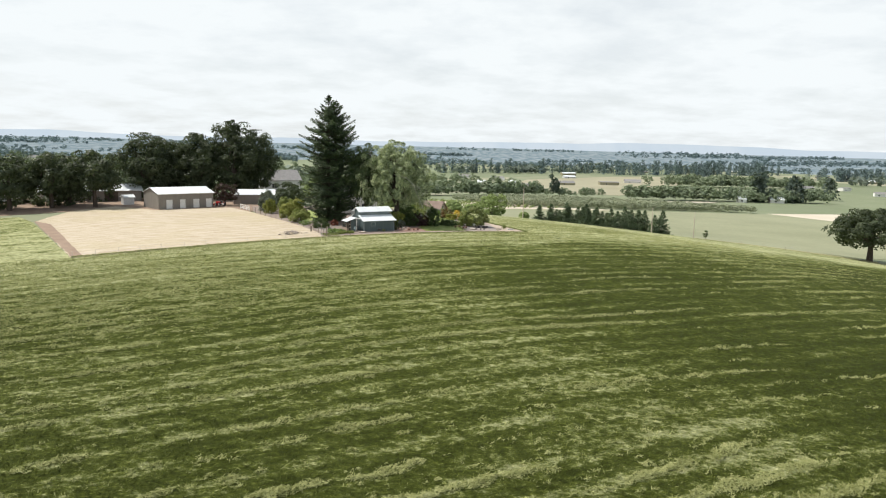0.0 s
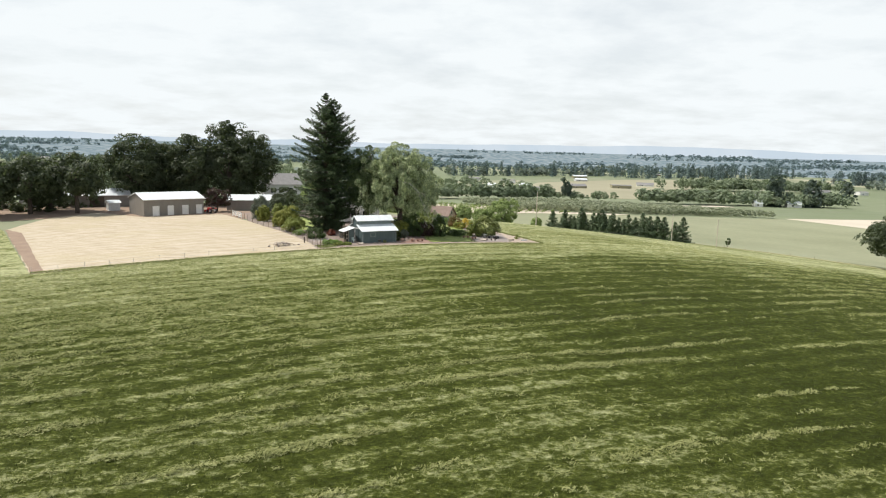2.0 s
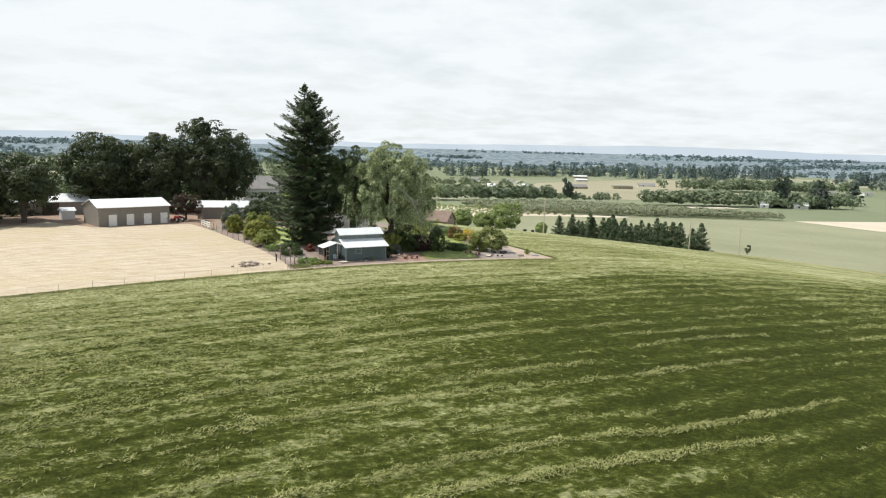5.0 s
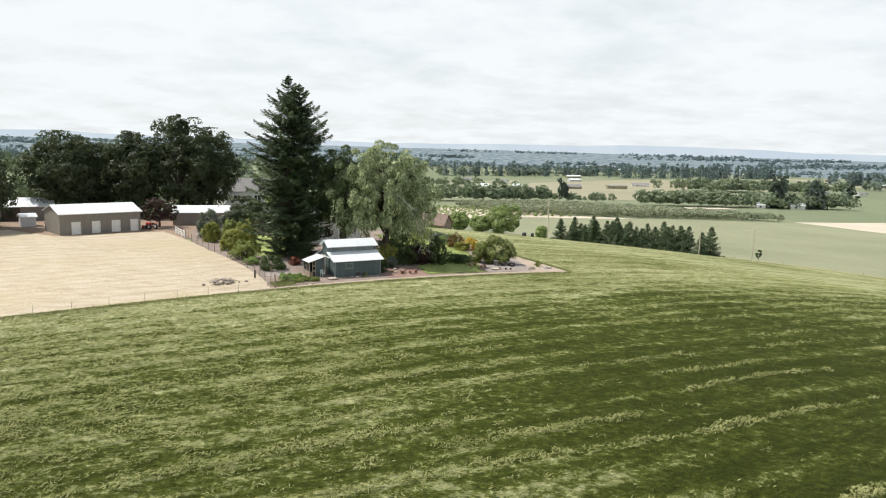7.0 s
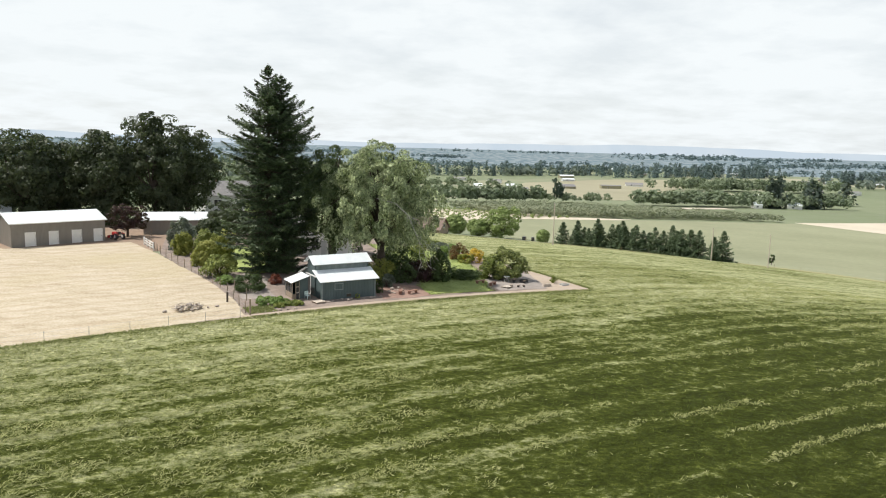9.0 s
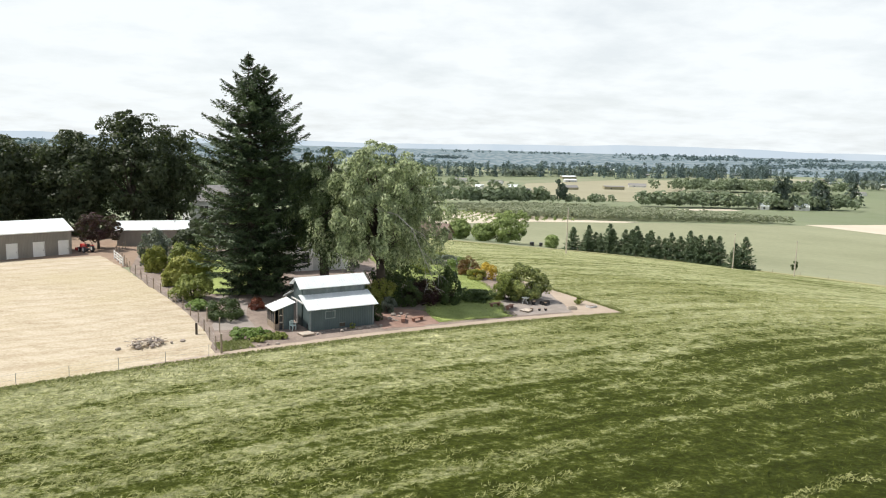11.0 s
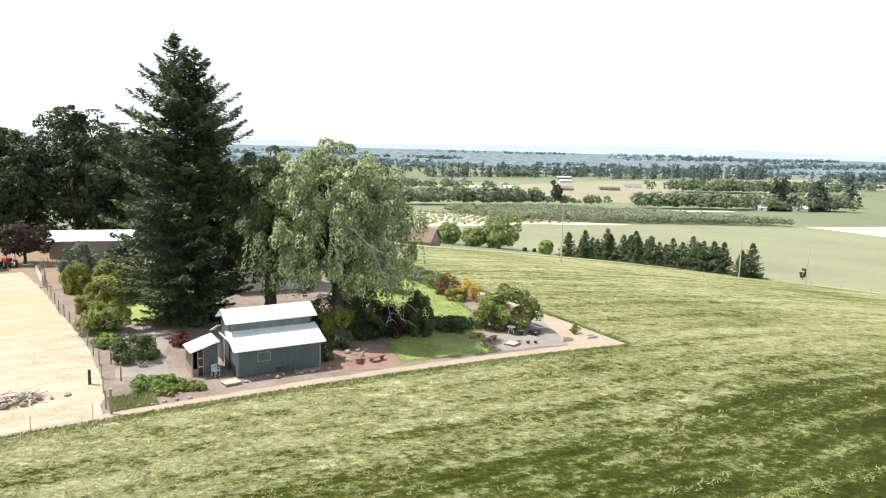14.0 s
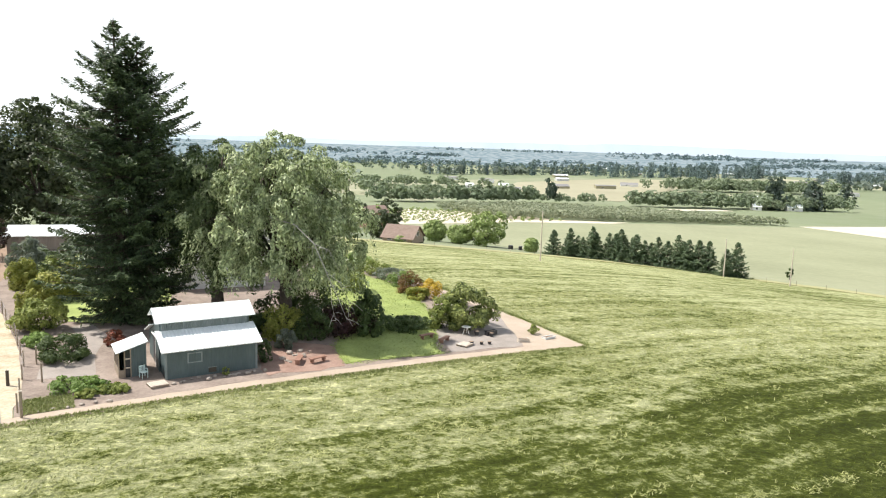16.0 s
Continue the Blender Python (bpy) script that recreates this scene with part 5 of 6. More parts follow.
# bushes added to close the bright gap where the oaks' shadow lies
for k in range(22):
    u = -26 + k * 4.2
    shrub(stand(u, 206 + 5 * math.sin(k * 2.3) - (10 if u < 16 else 0), k * 50), "undergrowth added for the shadow beneath the oaks", 3.0, 3.4 + (k % 3) * 0.6, "oak", 800 + k, 0.30, 32, 40, "undergrowth beneath the oaks", "shrub", "undergrowth")

# ---- garden shrubs ----
ROW = "shrubs along the garden fence"
for u, v, r, h, m, label, leaf, sd in (
        (47.9, 162.0, 2.0, 4.6, "silver", "tall silver-leaved shrub behind the fence", 0.15, 61),
        (47.4, 158.0, 1.5, 2.9, "lime", "yellow-green shrub behind the fence", 0.12, 62),
        (50.6, 156.2, 1.9, 3.4, "shrub", "large green shrub with pale shoots", 0.14, 63),
        (49.6, 151.6, 2.0, 2.9, "lime", "broad spreading yellow-green shrub", 0.14, 64),
        (52.2, 153.6, 1.8, 3.5, "lime", "tall yellow-green shrub at the lawn's edge", 0.14, 65),
        (47.6, 148.2, 1.1, 1.6, "lime", "small rounded yellow-green bush", 0.09, 66),
        (48.4, 140.2, 2.1, 2.7, "shrub", "large rounded green shrub beside the path", 0.12, 67),
        (48.0, 135.6, 1.0, 0.9, "fresh", "low pale green garden bush", 0.10, 69),
        (49.5, 131.0, 1.9, 1.75, "juniper", "low dark green juniper on the gravel", 0.09, 70)):
    shrub(stand(u, v, sd * 37, 0.05), label, r * 0.9, h, m, sd, leaf * 1.05, 64, 95, ROW)
for u, v, r, h, m, label, sd in (
        (49.4, 124.2, 1.2, 0.75, "fresh", "lush bright green leafy clump beside the barn", 81),
        (50.6, 123.9, 1.1, 0.65, "fresh", "lush bright green leafy clump beside the barn", 82),
        (51.6, 122.9, 0.75, 0.45, "shrub", "low grey-green edging plant", 83),
        (52.4, 122.6, 0.6, 0.4, "shrub", "low grey-green edging plant", 84),
        (50.3, 122.6, 0.7, 0.4, "shrub", "low grey-green edging plant", 85)):
    shrub(stand(u, v, sd * 37, 0.05), label, r, h, m, sd, 0.10, 36, 44, "leafy clumps in the front bed", "plant", "leafy_plant")
shrub(stand(53.2, 133.2, 0, 0.05), "small red-leaved shrub under the spruce", 0.75, 1.2, "red_leaf", 91, 0.10, 30, 40)
shrub(stand(62.9, 124.9, 0, 0.05), "straggling shrub at the corner of the barn", 0.6, 1.7, "juniper", 92, 0.09, 24, 40)
shrub(stand(59.4, 122.9, 0, 0.08), "small green weed at the foot of the barn wall", 0.3, 0.45, "shrub", 93, 0.07, 12, 20, category="plant", name="weed")
DARK = "shrubs under the weeping birch"
for u, v, r, h, m, label, leaf, sd in (
        (66.2, 130.6, 1.6, 3.0, "lime", "bright yellow-green shrub in dappled shade", 0.13, 101),
        (68.6, 129.4, 1.7, 2.6, "juniper", "dark shrub under the birch", 0.12, 102),
        (71.0, 129.8, 1.9, 2.3, "maroon", "dark purple-leaved shrub under the birch", 0.12, 103),
        (73.0, 131.0, 1.9, 2.2, "maroon", "dark purple-leaved shrub under the birch", 0.12, 104),
        (65.4, 127.4, 0.8, 1.5, "silver", "small grey-leaved shrub beside the barn", 0.10, 105),
        (77.6, 129.4, 1.6, 1.3, "juniper", "low dark green shrub on the lawn", 0.10, 107),
        (79.0, 129.8, 1.4, 1.1, "juniper", "low dark green shrub on the lawn", 0.10, 108),
        (71.0, 133.4, 2.3, 3.0, "juniper", "dark shrub under the birch", 0.12, 109),
        # seeds 112 to 114 are shrubs added where deep shade should lie
        (64.2, 133.4, 1.6, 1.4, "juniper", "dark shrub behind the barn", 0.12, 110), (68.0, 136.0, 2.2, 2.6, "juniper", "tall dark shrub added for shade behind the barn", 0.14, 112),
        (71.5, 137.5, 2.6, 3.4, "juniper", "tall dark shrub added for shade under the birch", 0.14, 113), (60.5, 132.6, 1.4, 1.5, "juniper", "dark shrub behind the barn", 0.12, 114),
        (80.4, 147.0, 1.5, 3.4, "shrub", "green shrub at the lawn's far side", 0.12, 111)):
    shrub(stand(u, v, sd * 37, 0.05), label, r, h, m, sd, leaf, 44, 56, DARK)
shrub(stand(74.0, 128.9, 0, 0.08), "dark weeping dwarf tree on the lawn", 1.5, 3.6, "juniper", 106, 0.16, 46, 60, name="weeping_shrub", droop=True)
# the patio corner
tree("shrub", stand(84.2, 128.2, 0, 0.05), "large arching green shrub over the patio", 4.2, (2.7, 2.2, 2.0), 1.9, "patio_green", 120, 62, 170, 0.13, (1.2, 1.2, 1.0), 0.09, category="shrub", low=-0.97, limbs=10, split=0.12)
shrub(stand(81.8, 128.6, 0, 0.05), "upright green shrub beside the patio", 1.6, 3.0, "shrub", 121, 0.16, 40, 50)
HEDGE = "shrubs along the garden's far edge"
for u, v, r, h, m, label, sd in (
        (87.4, 141.4, 1.5, 2.1, "gold", "golden yellow flowering shrub", 131), (86.6, 144.6, 1.7, 2.3, "rust", "rust red shrub beside the lawn", 132),
        (85.8, 141.2, 1.3, 1.3, "lime", "yellow-green edging shrub beside the lawn", 133), (88.2, 137.2, 1.3, 1.5, "shrub", "green shrub beside the lawn", 134),
        (87.0, 135.0, 1.2, 1.3, "shrub", "green shrub beside the lawn", 135), (87.6, 148.6, 1.6, 1.8, "fresh", "pale green shrub beside the lawn", 136),
        (88.4, 153.0, 1.7, 1.7, "silver", "grey-green shrub beside the lawn", 137), (88.6, 157.4, 1.7, 1.9, "shrub", "green shrub beside the lawn", 138),
        (88.0, 162.0, 1.9, 2.2, "fresh", "pale green shrub beside the lawn", 139), (85.4, 165.0, 1.9, 3.6, "juniper", "dark rounded shrub at the lawn's end", 140),
        (83.0, 160.5, 1.5, 3.0, "juniper", "dark rounded shrub at the lawn's end", 141)):
    shrub(stand(u, v, sd * 37, 0.05), label, r, h, m, sd, 0.12, 40, 50, HEDGE)
shrub(stand(89.4, 124.6, 0, 0.08), "small green plant on the pale dirt", 0.55, 0.8, "shrub", 150, 0.09, 18, 30, category="plant", name="plant")

# ---- small things about the garden ----
def pot(u, v, r, h, material, label):
    ob = thing("plant_pot", stand(u, v, 0, 0.085), label, "pot")
    bm = bmesh.new()
    tube(bm, [(0, 0, 0), (0, 0, h * 0.85), (0, 0, h * 0.86), (0, 0, h)], [r * 0.75, r, r * 1.1, r * 1.1], 14)
    part("body", bm, M[material], ob)
    bm = bmesh.new()
    tube(bm, [(0, 0, h), (0, 0, h + 0.01)], [r * 0.95, r * 0.9], 14)
    part("soil", bm, M["brown"], ob)


for u, v, r, h, m, label in ((83.4, 125.6, 0.24, 0.4, "black", "black plant pot on the gravel patio"), (84.6, 124.9, 0.2, 0.32, "black", "black plant pot on the gravel patio"),
                             (81.2, 123.2, 0.2, 0.26, "black", "black plant pot on the gravel patio"), (82.1, 122.9, 0.17, 0.24, "black", "black plant pot on the gravel patio"),
                             (82.9, 122.8, 0.17, 0.24, "black", "black plant pot on the gravel patio"), (52.3, 123.6, 0.16, 0.28, "brick", "terracotta pot beside the garden shed")):
    pot(u, v, r, h, m, label)


def block_seat(u, v, turn, label):
    ob = thing("garden_bench", stand(u, v, turn, 0.085), label, "bench")
    part("seat", boxed((-0.75, 0.75, -0.22, 0.22, 0.32, 0.40), bevel=0.01), M["brick"], ob)
    for x in (-0.6, 0.5):
        part("leg", boxed((x, x + 0.12, -0.18, 0.18, 0, 0.32)), M["brick"], ob)


block_seat(78.2, 126.0, 10, "low terracotta bench at the lawn's corner")
block_seat(65.2, 123.5, 60, "low terracotta bench on the red mulch")
block_seat(66.6, 123.1, 15, "low terracotta bench on the red mulch")
block_seat(79.2, 124.6, 30, "low terracotta bench at the patio's corner")


def white_table(u, v):
    ob = thing("garden_table", stand(u, v, 15, 0.085), "small white garden table under the arching shrub", "table")
    bm = bmesh.new()
    tube(bm, [(0, 0, 0.68), (0, 0, 0.72)], [0.42, 0.42], 18)
    part("tabletop", bm, M["white_paint"], ob)
    for a in (0.6, 2.7, 4.8):
        part("leg", tube(bmesh.new(), [(0.36 * math.cos(a), 0.36 * math.sin(a), 0), (0.1 * math.cos(a), 0.1 * math.sin(a), 0.68)], [0.03, 0.03], 6), M["white_paint"], ob)


white_table(82.6, 126.2)


def trough(u, v, turn, material, label, w=1.3, d=0.5, h=0.35):
    ob = thing("planter", stand(u, v, turn, 0.085), label, "planter")
    part("box", boxed((-w / 2, w / 2, -d / 2, -d / 2 + 0.05, 0, h), (-w / 2, w / 2, d / 2 - 0.05, d / 2, 0, h), (-w / 2, -w / 2 + 0.05, -d / 2 + 0.05, d / 2 - 0.05, 0, h), (w / 2 - 0.05, w / 2, -d / 2 + 0.05, d / 2 - 0.05, 0, h)), M[material], ob)
    part("soil", boxed((-w / 2 + 0.05, w / 2 - 0.05, -d / 2 + 0.05, d / 2 - 0.05, 0, h - 0.06)), M["brown"], ob)


trough(84.9, 125.4, 5, "black", "black planter on the gravel patio", 1.2, 0.45, 0.4)
trough(86.6, 122.6, -10, "pale_wood", "low wooden planter on the patio", 1.1, 0.4, 0.3)
trough(89.9, 122.9, 5, "grey_paint", "low grey planter on the pale dirt", 1.3, 0.6, 0.2)


def stone(u, v, size, seed, turn=0.0, group="stones by the barn", lift=0.0):
    rng = np.random.default_rng(seed)
    bm = bmesh.new()
    bmesh.ops.create_icosphere(bm, subdivisions=2, radius=1)
    sx, sy, sz = size * rng.uniform(0.7, 1.3), size * rng.uniform(0.6, 1.0), size * rng.uniform(0.4, 0.7)
    for w in bm.verts:
        k = 1 + 0.22 * noise.noise(w.co * 1.7 + Vector((seed, 0, 0)))
        w.co = Vector((w.co.x * sx * k, w.co.y * sy * k, w.co.z * sz * k + sz * 0.5))
    me = bpy.data.meshes.new("stone")
    bm.to_mesh(me)
    bm.free()
    me.materials.append(M["stone"])
    ob = new("stone", me)
    ob.matrix_world = stand(u, v, turn, 0.07 + lift)
    return tagged(ob, "rough brownish field stone on the soil", "stone", group)


rr = random.Random(7)
for k in range(16):
    stone(55.8 + k * 0.42 + rr.uniform(-0.2, 0.2), 122.7 + rr.uniform(-0.35, 0.35), rr.uniform(0.10, 0.24), 200 + k, rr.uniform(0, 180))
for k in range(9):
    stone(64.0 + rr.uniform(0, 3.5), 124.5 + rr.uniform(-1.0, 1.6), rr.uniform(0.15, 0.3), 230 + k, rr.uniform(0, 180))
for k in range(6):
    stone(47.5 + k * 0.8, 121.1 + rr.uniform(-0.2, 0.2), rr.uniform(0.10, 0.2), 250 + k, rr.uniform(0, 180))
for k in range(48):
    a, d = rr.uniform(0, 6.28), abs(rr.gauss(0, 0.75))
    stone(41.6 + 1.6 * d * math.cos(a), 125.3 + 1.0 * d * math.sin(a), rr.uniform(0.10, 0.27), 270 + k, rr.uniform(0, 180), "rubble heap in the straw", 0.38 * math.exp(-d * d * 1.6))
for k in range(34):
    ob = thing("timber", stand(41.6 + rr.uniform(-1.3, 1.3), 125.3 + rr.uniform(-0.8, 0.8), rr.uniform(0, 180), 0.24 + 0.011 * k), "broken weathered timber on the rubble heap", "timber", "timbers on the rubble heap")
    w = rr.uniform(0.3, 0.75)
    part("plank", boxed((-w, w, -0.035, 0.035, -0.02, 0.02)), M["pale_wood" if k % 3 else "wood"], ob)

# ---- trees below the hill ----
first = conifer("fir", stand(187.5, 236), "dark green fir in the row below the field", 7.8, 3.4, 301, "fir", 15, 8, 17, 0.30, "row of firs below the field", 0.2)
second = conifer("fir", stand(190.5, 232), "dark green fir in the row below the field", 8.8, 3.5, 302, "fir", 16, 8, 17, 0.30, "row of firs below the field", 0.2)
rr = random.Random(17)
for k in range(2, 22):
    s = k / 22
    u, v = 187 + 20 * s ** 0.7 + rr.uniform(-1, 1), 236 - 42 * s + rr.uniform(-1, 1)
    q = copy_thing((first, second)[k % 2], stand(u, v, rr.uniform(0, 360)))
    z = rr.uniform(0.72, 1.14)
    q.scale = (z, z, z)
for u, v, z in ((208.2, 187.0, 1.06), (204.6, 187.5, 0.82)):
    q = copy_thing(second, stand(u, v, u * 7))
    q.scale = (z, z, z)
    q["label"] = "dark green fir standing apart at the row's end"
    q["group"] = "firs beside the utility pole"
tree("bush_tree", stand(237.1, 189.8), "small dark columnar tree alone in the crops", 3.6, (0.9, 0.9, 1.7), 1.9, "juniper", 311, 26, 40, 0.16, (0.5, 0.5, 0.6), 0.1)
for u, v, h, r, m, sd in ((183.5, 266.5, 12.4, 6.2, "slope_tree", 321), (171.5, 280.5, 7.2, 3.4, "slope_tree", 322), (176.5, 272, 6.4, 3.4, "slope_tree", 323), (186.0, 244.8, 4.2, 0.8, "slope_tree", 324)):
    tree("orchard_tree" if sd > 321 else "walnut_tree", stand(u, v, sd), "leafy green tree beyond the foot of the field", h, (r, r, h * 0.45), h * 0.48, m, sd, 90, 70, 0.36, (2.8, 2.8, 2.2), 0.3, "trees beyond the foot of the field", limbs=5, split=0.12, low=-0.97)
for u, v, h, r, sd in ((146, 268, 9, 4.4, 331), (186, 352, 11, 6, 332), (196, 362, 14, 6, 333), (128, 262, 6.5, 3.4, 334), (168, 340, 12, 6, 335), (143, 250, 2.6, 1.8, 336), (148, 252, 2.2, 1.6, 337), (139, 244, 1.8, 1.4, 338)):
    tree("farm_tree", stand(u, v, sd), "leafy tree beside the farmhouses on the slope", h, (r, r, h * 0.45), h * 0.48, "oak" if sd % 2 else "slope_tree", sd, 60, 45, 0.5, (2.2, 2.2, 1.6), 0.3, "trees round the slope farmhouses", limbs=4, split=0.12, low=-0.97)
gabled("slope_farmhouse", stand(134.5, 247.0, -52), "farmhouse with a brown roof and pale walls on the slope", "house", 9.0, 8, 1.3, 4.3, "wood", "brown_shingle", 0.6, windows=(("front", 1.5, 2.7, 0.4, 1.1), ("front", 6, 7.2, 0.4, 1.1), ("left", 3.2, 4.8, 1.5, 2.7), ("right", 3.2, 4.8, 1.5, 2.7)), trim="white_paint")
gabled("red_barn", stand(178.0, 348.0, 0), "dusty red barn behind the slope farmhouse", "barn", 10, 9, 7.0, 9.5, "brick", "brown_shingle", 0.5, windows=(("front", 3.5, 6.0, 3.5, 5.6),))
for u, v, w in ((186.2, 255.8, 1.6), (188.8, 254.0, 1.2)):
    ob = thing("water_tank", stand(u, v, 15), "dark field tank beside the fence", "tank", "tanks beside the fence")
    part("body", tube(bmesh.new(), [(0, 0, 0), (0, 0, 1.2), (0, 0, 1.4)], [w / 2, w / 2, w / 3], 14), M["black"], ob)
    part("lid", tube(bmesh.new(), [(0, 0, 1.4), (0, 0, 1.46)], [0.25, 0.25], 10), M["wire"], ob)

# orchard, young rows, woods
rg = np.random.default_rng(77)


def in_poly(poly, p):
    x, y = p
    inside = False
    for (a, b), (c, d) in zip(poly, poly[1:] + poly[:1]):
        if (b > y) != (d > y) and x < (c - a) * (y - b) / (d - b) + a:
            inside = not inside
    return inside


block = [(306, 424), (540, 384), (548, 392), (520, 470), (450, 560), (330, 545)]
spots = [xy(u + rg.normal() * 0.5, v + rg.normal() * 0.5) for u in np.arange(300, 550, 5.6) for v in np.arange(380, 560, 5.6) if in_poly(block, (u, v))]
grove("orchard", spots, rg.uniform(5.0, 7.0, len(spots)), "leaf", "orchard", "rows of grey-green orchard trees", 1, 1.1, "orchard")
rows_poly = [(216, 388), (345, 404), (340, 465), (300, 525), (230, 468)]
spots = [xy(u + rg.normal() * 0.4, v + rg.normal() * 0.4) for u in np.arange(210, 350, 7.5) for v in np.arange(380, 530, 8.5) if in_poly(rows_poly, (u, v))]
grove("young_bushes", spots, rg.uniform(1.6, 2.6, len(spots)), "leaf", "slope_tree", "rows of young round bushes on pale soil", 2, 1.2, "bushes")


def belt(name, a, c, depth, n, h, kind, material, label, seed, wide=1.0):
    r = np.random.default_rng(seed)
    s = r.uniform(0, 1, n)
    u = a[0] + (c[0] - a[0]) * s + r.normal(size=n) * depth * 0.4
    v = a[1] + (c[1] - a[1]) * s + r.normal(size=n) * depth * 0.4
    return grove(name, [xy(p, q) for p, q in zip(u, v)], h * r.uniform(0.6, 1.15, n), kind, material, label, seed, wide)


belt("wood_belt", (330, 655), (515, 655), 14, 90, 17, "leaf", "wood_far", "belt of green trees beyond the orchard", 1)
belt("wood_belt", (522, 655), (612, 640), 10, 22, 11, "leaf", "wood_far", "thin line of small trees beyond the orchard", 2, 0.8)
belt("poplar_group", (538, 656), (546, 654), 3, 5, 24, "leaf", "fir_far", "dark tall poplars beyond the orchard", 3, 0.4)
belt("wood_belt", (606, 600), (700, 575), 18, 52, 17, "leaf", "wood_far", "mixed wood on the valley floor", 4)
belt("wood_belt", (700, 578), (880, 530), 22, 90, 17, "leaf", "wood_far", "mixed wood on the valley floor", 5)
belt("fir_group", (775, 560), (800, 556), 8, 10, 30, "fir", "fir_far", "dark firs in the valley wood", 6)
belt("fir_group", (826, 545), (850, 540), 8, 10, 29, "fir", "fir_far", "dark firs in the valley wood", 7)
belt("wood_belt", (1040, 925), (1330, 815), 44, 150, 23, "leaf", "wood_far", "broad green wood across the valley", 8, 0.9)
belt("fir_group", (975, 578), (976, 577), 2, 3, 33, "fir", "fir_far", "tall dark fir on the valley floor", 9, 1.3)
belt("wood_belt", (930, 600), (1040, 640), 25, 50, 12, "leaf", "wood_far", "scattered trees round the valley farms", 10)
for k, (x0, y0, x1, y1, d, n, h, kind) in enumerate(((-40, 1740, 480, 2110, 36, 80, 20, "leaf"), (-30, 1730, 480, 2100, 30, 50, 31, "fir"), (460, 1935, 864, 2261, 36, 70, 33, "fir"), (890, 2170, 1035, 2310, 34, 44, 31, "fir"),
                                                  (1010, 1890, 1300, 1930, 44, 80, 29, "fir"), (1000, 1600, 1400, 1640, 60, 70, 20, "leaf"), (-900, 1250, -300, 1500, 90, 160, 22, "leaf"), (-1300, 1300, -500, 1900, 120, 140, 26, "fir"),
                                                  (-420, 800, -120, 900, 80, 140, 20, "leaf"), (-160, 1150, 60, 1250, 50, 60, 16, "leaf"), (-500, 520, -230, 620, 70, 120, 17, "leaf"), (-300, 330, -160, 400, 40, 60, 13, "leaf"))):
    r = np.random.default_rng(500 + k)
    s = r.uniform(0, 1, n)
    pts = [(x0 + (x1 - x0) * q + r.normal() * d * 0.6, y0 + (y1 - y0) * q + r.normal() * d * 0.5) for q in s]
    grove("far_wood" if kind == "leaf" else "far_firs", pts, h * r.uniform(0.6, 1.15, n), "blob" if kind == "leaf" and y0 > 1400 else kind, ("wood_hazed" if kind == "leaf" else "fir_hazed") if y0 > 1400 else "wood_far", "distant wood on the valley floor", k)
r = np.random.default_rng(900)
for k in range(24):
    az, d = radians(r.uniform(-38, 42)), r.uniform(1150, 2850)
    cx, cy = d * math.sin(az), d * math.cos(az)
    n, long = int(r.integers(14, 44)), r.uniform(40, 220)
    if 0 < cx < 700 and d < 2000:
        continue
    pts = [(cx + r.uniform(-1, 1) * long, cy + r.normal() * 14) for _ in range(n)]
    kind = "fir" if r.random() < 0.45 else "leaf"
    grove("far_grove", pts, r.uniform(10, 24, n), "blob" if kind == "leaf" else kind, "wood_hazed" if kind == "leaf" else "fir_hazed", "distant grove among the fields", 600 + k)

for k in range(80):
    az, d = radians(r.uniform(-42, 44)), 2400 + 2000 * r.uniform(0, 1) ** 1.2
    cx, cy = d * math.sin(az), d * math.cos(az)
    n, long = int(r.integers(18, 40)), r.uniform(90, 340)
    pts = [(cx + r.uniform(-1, 1) * long, cy + r.normal() * 20) for _ in range(n)]
    grove("hazed_distant_woods", pts, r.uniform(9, 19, n), "blob", "woods_haze", "hazy woods far across the plain", 700 + k, 1.3)

# farm buildings far off
for k in range(34):
    az, d = radians(r.uniform(-36, 40)), r.uniform(1000, 2700)
    cx, cy = d * math.sin(az), d * math.cos(az)
    z = float(height(cx, cy))
    W = r.uniform(14, 45)
    wall = ("white_paint", "grey_paint", "stubble")[int(r.integers(3))]
    gabled("farm_building", pose(cx, cy, z, 0, 0, r.uniform(-30, 30)), "pale farm building far off in the valley", "building", W, r.uniform(9, 16), r.uniform(3.5, 6), r.uniform(6.5, 9), wall, ("metal_roof", "shingle")[k % 2], 0.5,
           windows=(("front", W * 0.3, W * 0.3 + 2, 1, 3),))
for u, v, W, turn in ((716, 990, 16, -35), (652, 990, 13, -30), (790, 540, 16, -40), (745, 552, 9, -40), (1060, 690, 10, -35)):
    gabled("farm_building", stand(u, v, turn), "pale farm building among the valley fields", "building", W, 12, 4.2, 7.5, "white_paint", "metal_roof", 0.5, windows=(("front", W * 0.3, W * 0.3 + 2, 1, 3),))

# cut grass lying over the field in windrows and loose clumps
rg = np.random.default_rng(31)
LATTICE = rg.uniform(0, 1, (256, 256))


def value_noise(a, b):
    """Smooth noise from 0 to 1 over a plane."""
    i, j = np.floor(a).astype(int), np.floor(b).astype(int)
    p, q = a - i, b - j
    p, q = p * p * (3 - 2 * p), q * q * (3 - 2 * q)
    at = lambda k, l: LATTICE[(i + k) % 256, (j + l) % 256]
    return (at(0, 0) * (1 - p) + at(1, 0) * p) * (1 - q) + (at(0, 1) * (1 - p) + at(1, 1) * p) * q


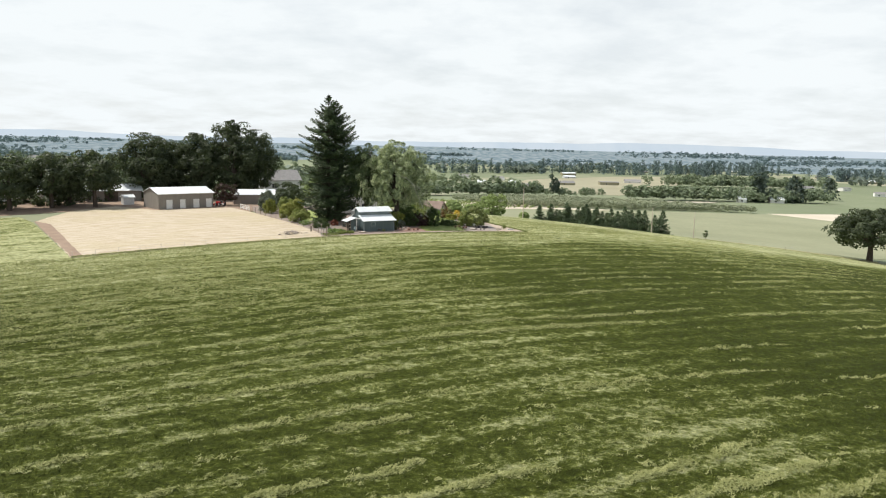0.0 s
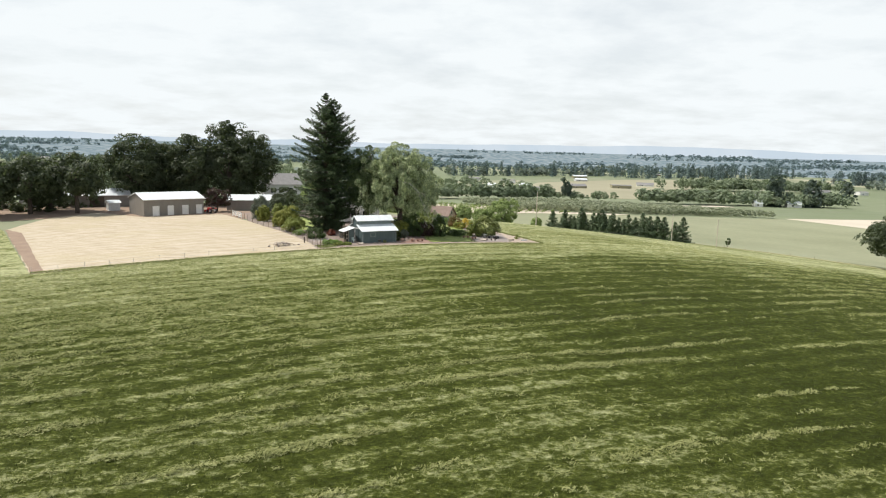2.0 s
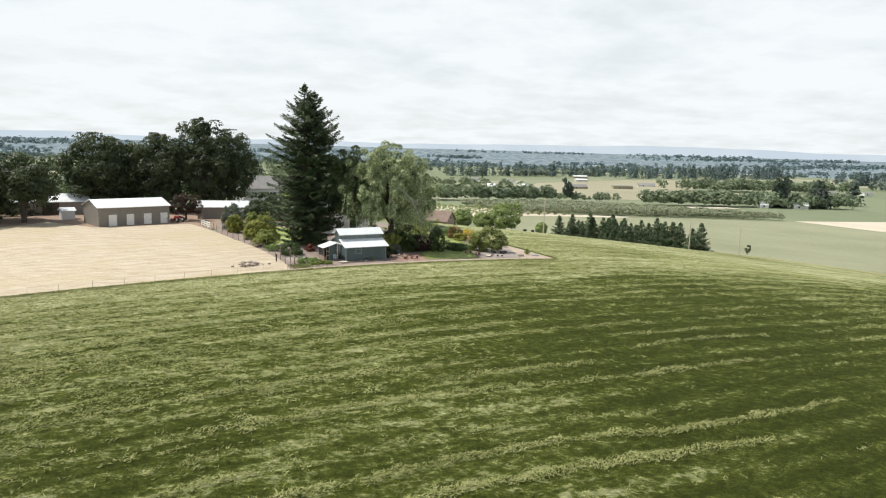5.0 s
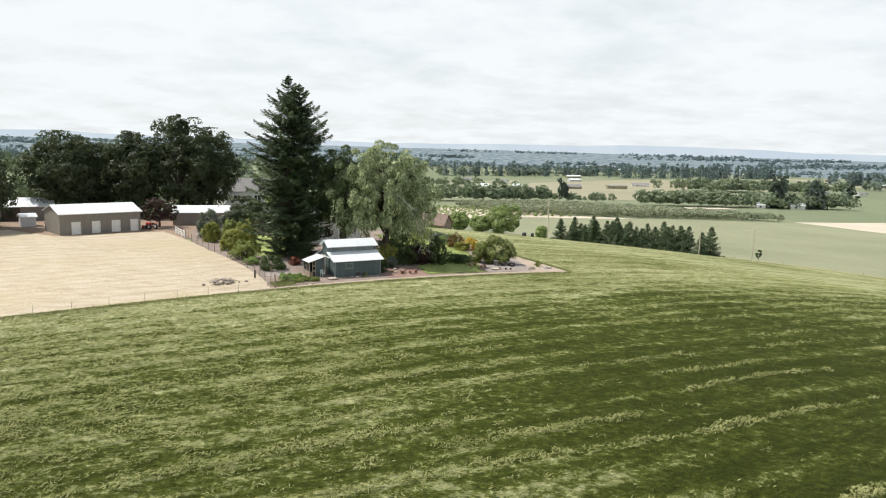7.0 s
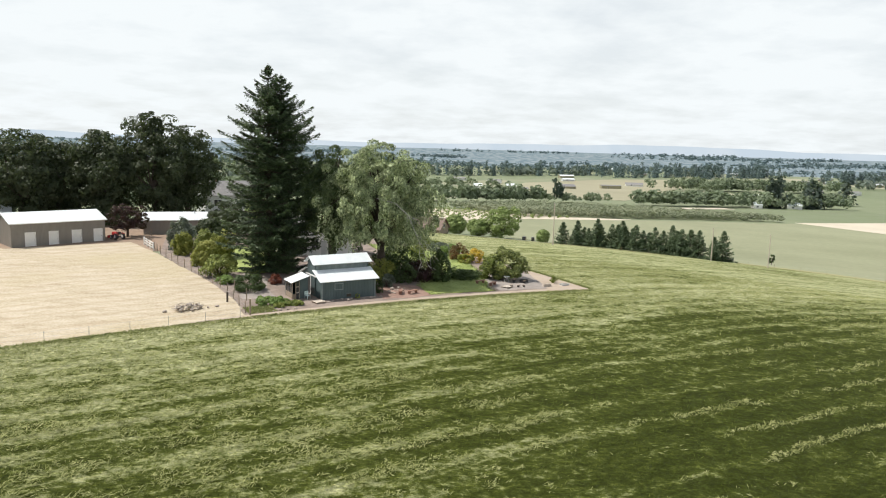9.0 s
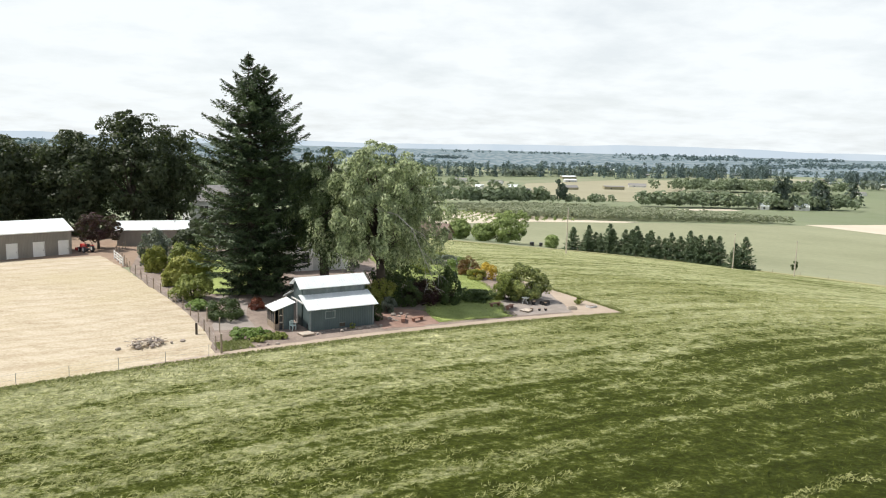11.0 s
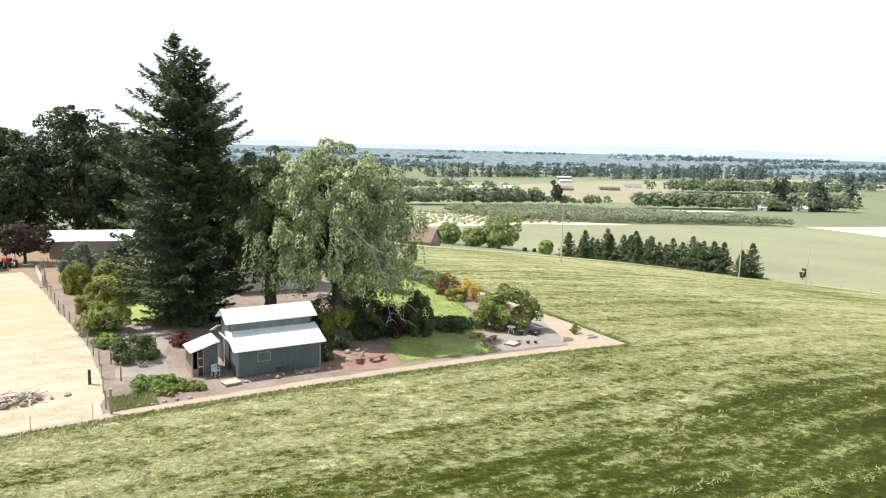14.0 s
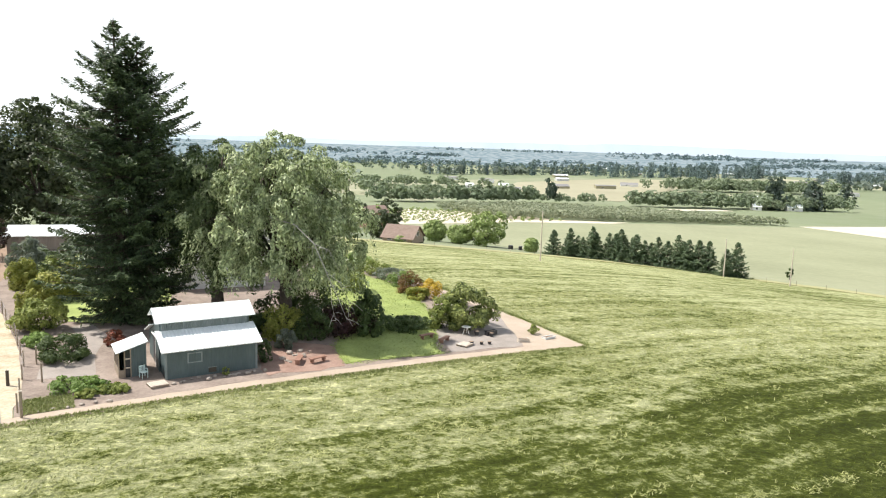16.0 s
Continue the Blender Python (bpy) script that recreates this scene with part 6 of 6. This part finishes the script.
def rough_noise(a, b, octaves=4, gain=0.6):
    total, weight, w = 0.0, 0.0, 1.0
    for k in range(octaves):
        total = total + w * value_noise(a * 2 ** k + 17.3 * k, b * 2 ** k + 5.1 * k)
        weight += w
        w *= gain
    return total / weight


def hay_score(u, v):
    """How thick the cut hay lies: windrows along the fences, broken into lengths, and clumps between them."""
    reach = 142 - v + 1.1 * np.sin(u * 0.055) + 0.35 * np.sin(u * 0.13 + v * 0.05)
    reach = reach + 1.5 * (rough_noise(u * 0.16, v * 0.16, 3) - 0.5)
    f = reach / 3.3 - np.floor(reach / 3.3)
    row = np.exp(-((f - 0.25) / 0.17) ** 2) - 0.25 * np.exp(-((f - 0.62) / 0.17) ** 2)
    length = np.clip((rough_noise(u * 0.055 + 40, reach * 0.30, 3) - 0.42) / 0.24, 0, 1)
    clump = rough_noise(u * 0.75, reach * 1.5, 4, 0.7)
    broad = rough_noise(u * 0.022, v * 0.022, 2)
    near = np.clip((v - 66) / 44, 0, 1)
    low = np.clip((u - 43) / 20, 0, 1) * np.clip((116 - v) / 10, 0, 1) * np.clip(0.55 + (v - 72) / 40, 0.55, 1)
    return (0.66 - 0.30 * near) * np.clip(0.45 + v / 110, 0.45, 1) * row * length + (1.35 + 0.7 * near) * (clump - 0.5) + 0.40 * (broad - 0.5) + 0.27 * near - 0.30 * low * (1 - 0.3 * row)


n_t = 1500000
ty = 30 + 150 * rg.uniform(0, 1, n_t) ** 1.25
tx = rg.uniform(-1, 1, n_t) * (0.68 * ty + 4)
tu, tv = tx * CA + ty * SA, ty * CA - tx * SA
ok = ((tv < 119.5) | (tu > 92.3)) & (tu < 205)
tx, ty, tu, tv = tx[ok], ty[ok], tu[ok], tv[ok]
score = hay_score(tu, tv) + rg.normal(size=len(tu)) * 0.05
pale = np.flatnonzero(score > 0.26)[:260000]
tp = np.stack([tx, ty, height(tx, ty) + 0.06], 1)[pale]
tp[:, 2] += np.clip(score[pale] - 0.16, 0, 0.45) * 0.75 * rg.uniform(0, 1, len(tp))
lie = np.tile((CA * 0.85, SA * 0.85, 0.30), (len(tp), 1))
v_, f_ = leaf_quads(tp, 0.155, rg, 0.17, lie, 0.9, np.array((-0.25, -0.2, 1.0)) + rg.normal(size=(len(tp), 3)) * 0.5)
tagged(new("cut_grass", quad_mesh("cut_grass", v_, f_, M["hay_pale"])), "pale cut hay lying in broken windrows on the stubble", "grass", "", "stuff")
green = np.flatnonzero(score < 0.20)[:110000]
tp = np.stack([tx, ty, height(tx, ty) + 0.09], 1)[green]
v_, f_ = leaf_quads(tp, 0.15, rg, 0.16, np.tile((CA * 0.5, SA * 0.5, 0.7), (len(tp), 1)), 0.6, rg.normal(size=(len(tp), 3)) + np.array((0, -0.4, 0.7)))
tagged(new("stubble_grass", quad_mesh("stubble_grass", v_, f_, M["tufts"])), "short green stubble standing between the windrows", "grass", "", "stuff")

# uncut grass along the garden's edge and round the fence posts
ge_u = np.concatenate([rg.uniform(5, 92, 15000), 92.1 + rg.exponential(0.25, 5000), rg.uniform(46.6, 49.5, 2600)])
ge_v = np.concatenate([119.75 - rg.exponential(0.28, 15000), rg.uniform(120, 160, 5000), rg.uniform(120.8, 123.4, 2600)])
ge_x, ge_y = ge_u * CA - ge_v * SA, ge_u * SA + ge_v * CA
ge = np.stack([ge_x, ge_y, height(ge_x, ge_y) + rg.uniform(0.08, 0.15, len(ge_x))], 1)
v_, f_ = leaf_quads(ge, 0.13, rg, 0.22, np.tile((0.1, 0.0, 1.0), (len(ge), 1)), 0.45, rg.normal(size=(len(ge), 3)) + np.array((0, -0.5, 0.5)))
tagged(new("uncut_grass", quad_mesh("uncut_grass", v_, f_, M["grass_blade"])), "uncut grass along the edge of the garden", "grass", "", "stuff")

# blades of the lawns, thicker at their edges
def inside(poly, a, b):
    """Which points (a, b) lie inside the outline."""
    hit = np.zeros(len(a), bool)
    for (x0, y0), (x1, y1) in zip(poly, poly[1:] + poly[:1]):
        hit ^= ((y0 > b) != (y1 > b)) & (a < (x1 - x0) * (b - y0) / (y1 - y0 + 1e-9) + x0)
    return hit


lawn_edge = [(68.5, 121.9), (77.4, 121.8), (78.2, 124.5), (80.2, 128.0), (83.5, 134), (86, 142), (87.2, 152), (86, 160), (80, 164), (77, 152), (75, 142), (73, 132), (69.5, 126.5)]
la, lb = rg.uniform(66, 88, 30000), rg.uniform(121, 166, 30000)
ok = inside(lawn_edge, la, lb)
rim_a, rim_b = [], []
for (x0, y0), (x1, y1) in zip(lawn_edge, lawn_edge[1:] + lawn_edge[:1]):
    n = int(math.hypot(x1 - x0, y1 - y0) * 60)
    k = rg.uniform(0, 1, n)
    rim_a.append(x0 + (x1 - x0) * k + rg.normal(size=n) * 0.22)
    rim_b.append(y0 + (y1 - y0) * k + rg.normal(size=n) * 0.22)
la, lb = np.concatenate([la[ok]] + rim_a), np.concatenate([lb[ok]] + rim_b)
lx, ly = la * CA - lb * SA, la * SA + lb * CA
lp = np.stack([lx, ly, height(lx, ly) + rg.uniform(0.09, 0.14, len(lx))], 1)
v_, f_ = leaf_quads(lp, 0.09, rg, 0.3, np.tile((0.2, 0.0, 0.6), (len(lp), 1)), 0.8, np.array((0, 0, 1.0)) + rg.normal(size=(len(lp), 3)) * 0.5)
tagged(new("lawn_blades", quad_mesh("lawn_blades", v_, f_, M["lawn"])), "short green blades of the clipped lawn", "grass", "", "stuff")
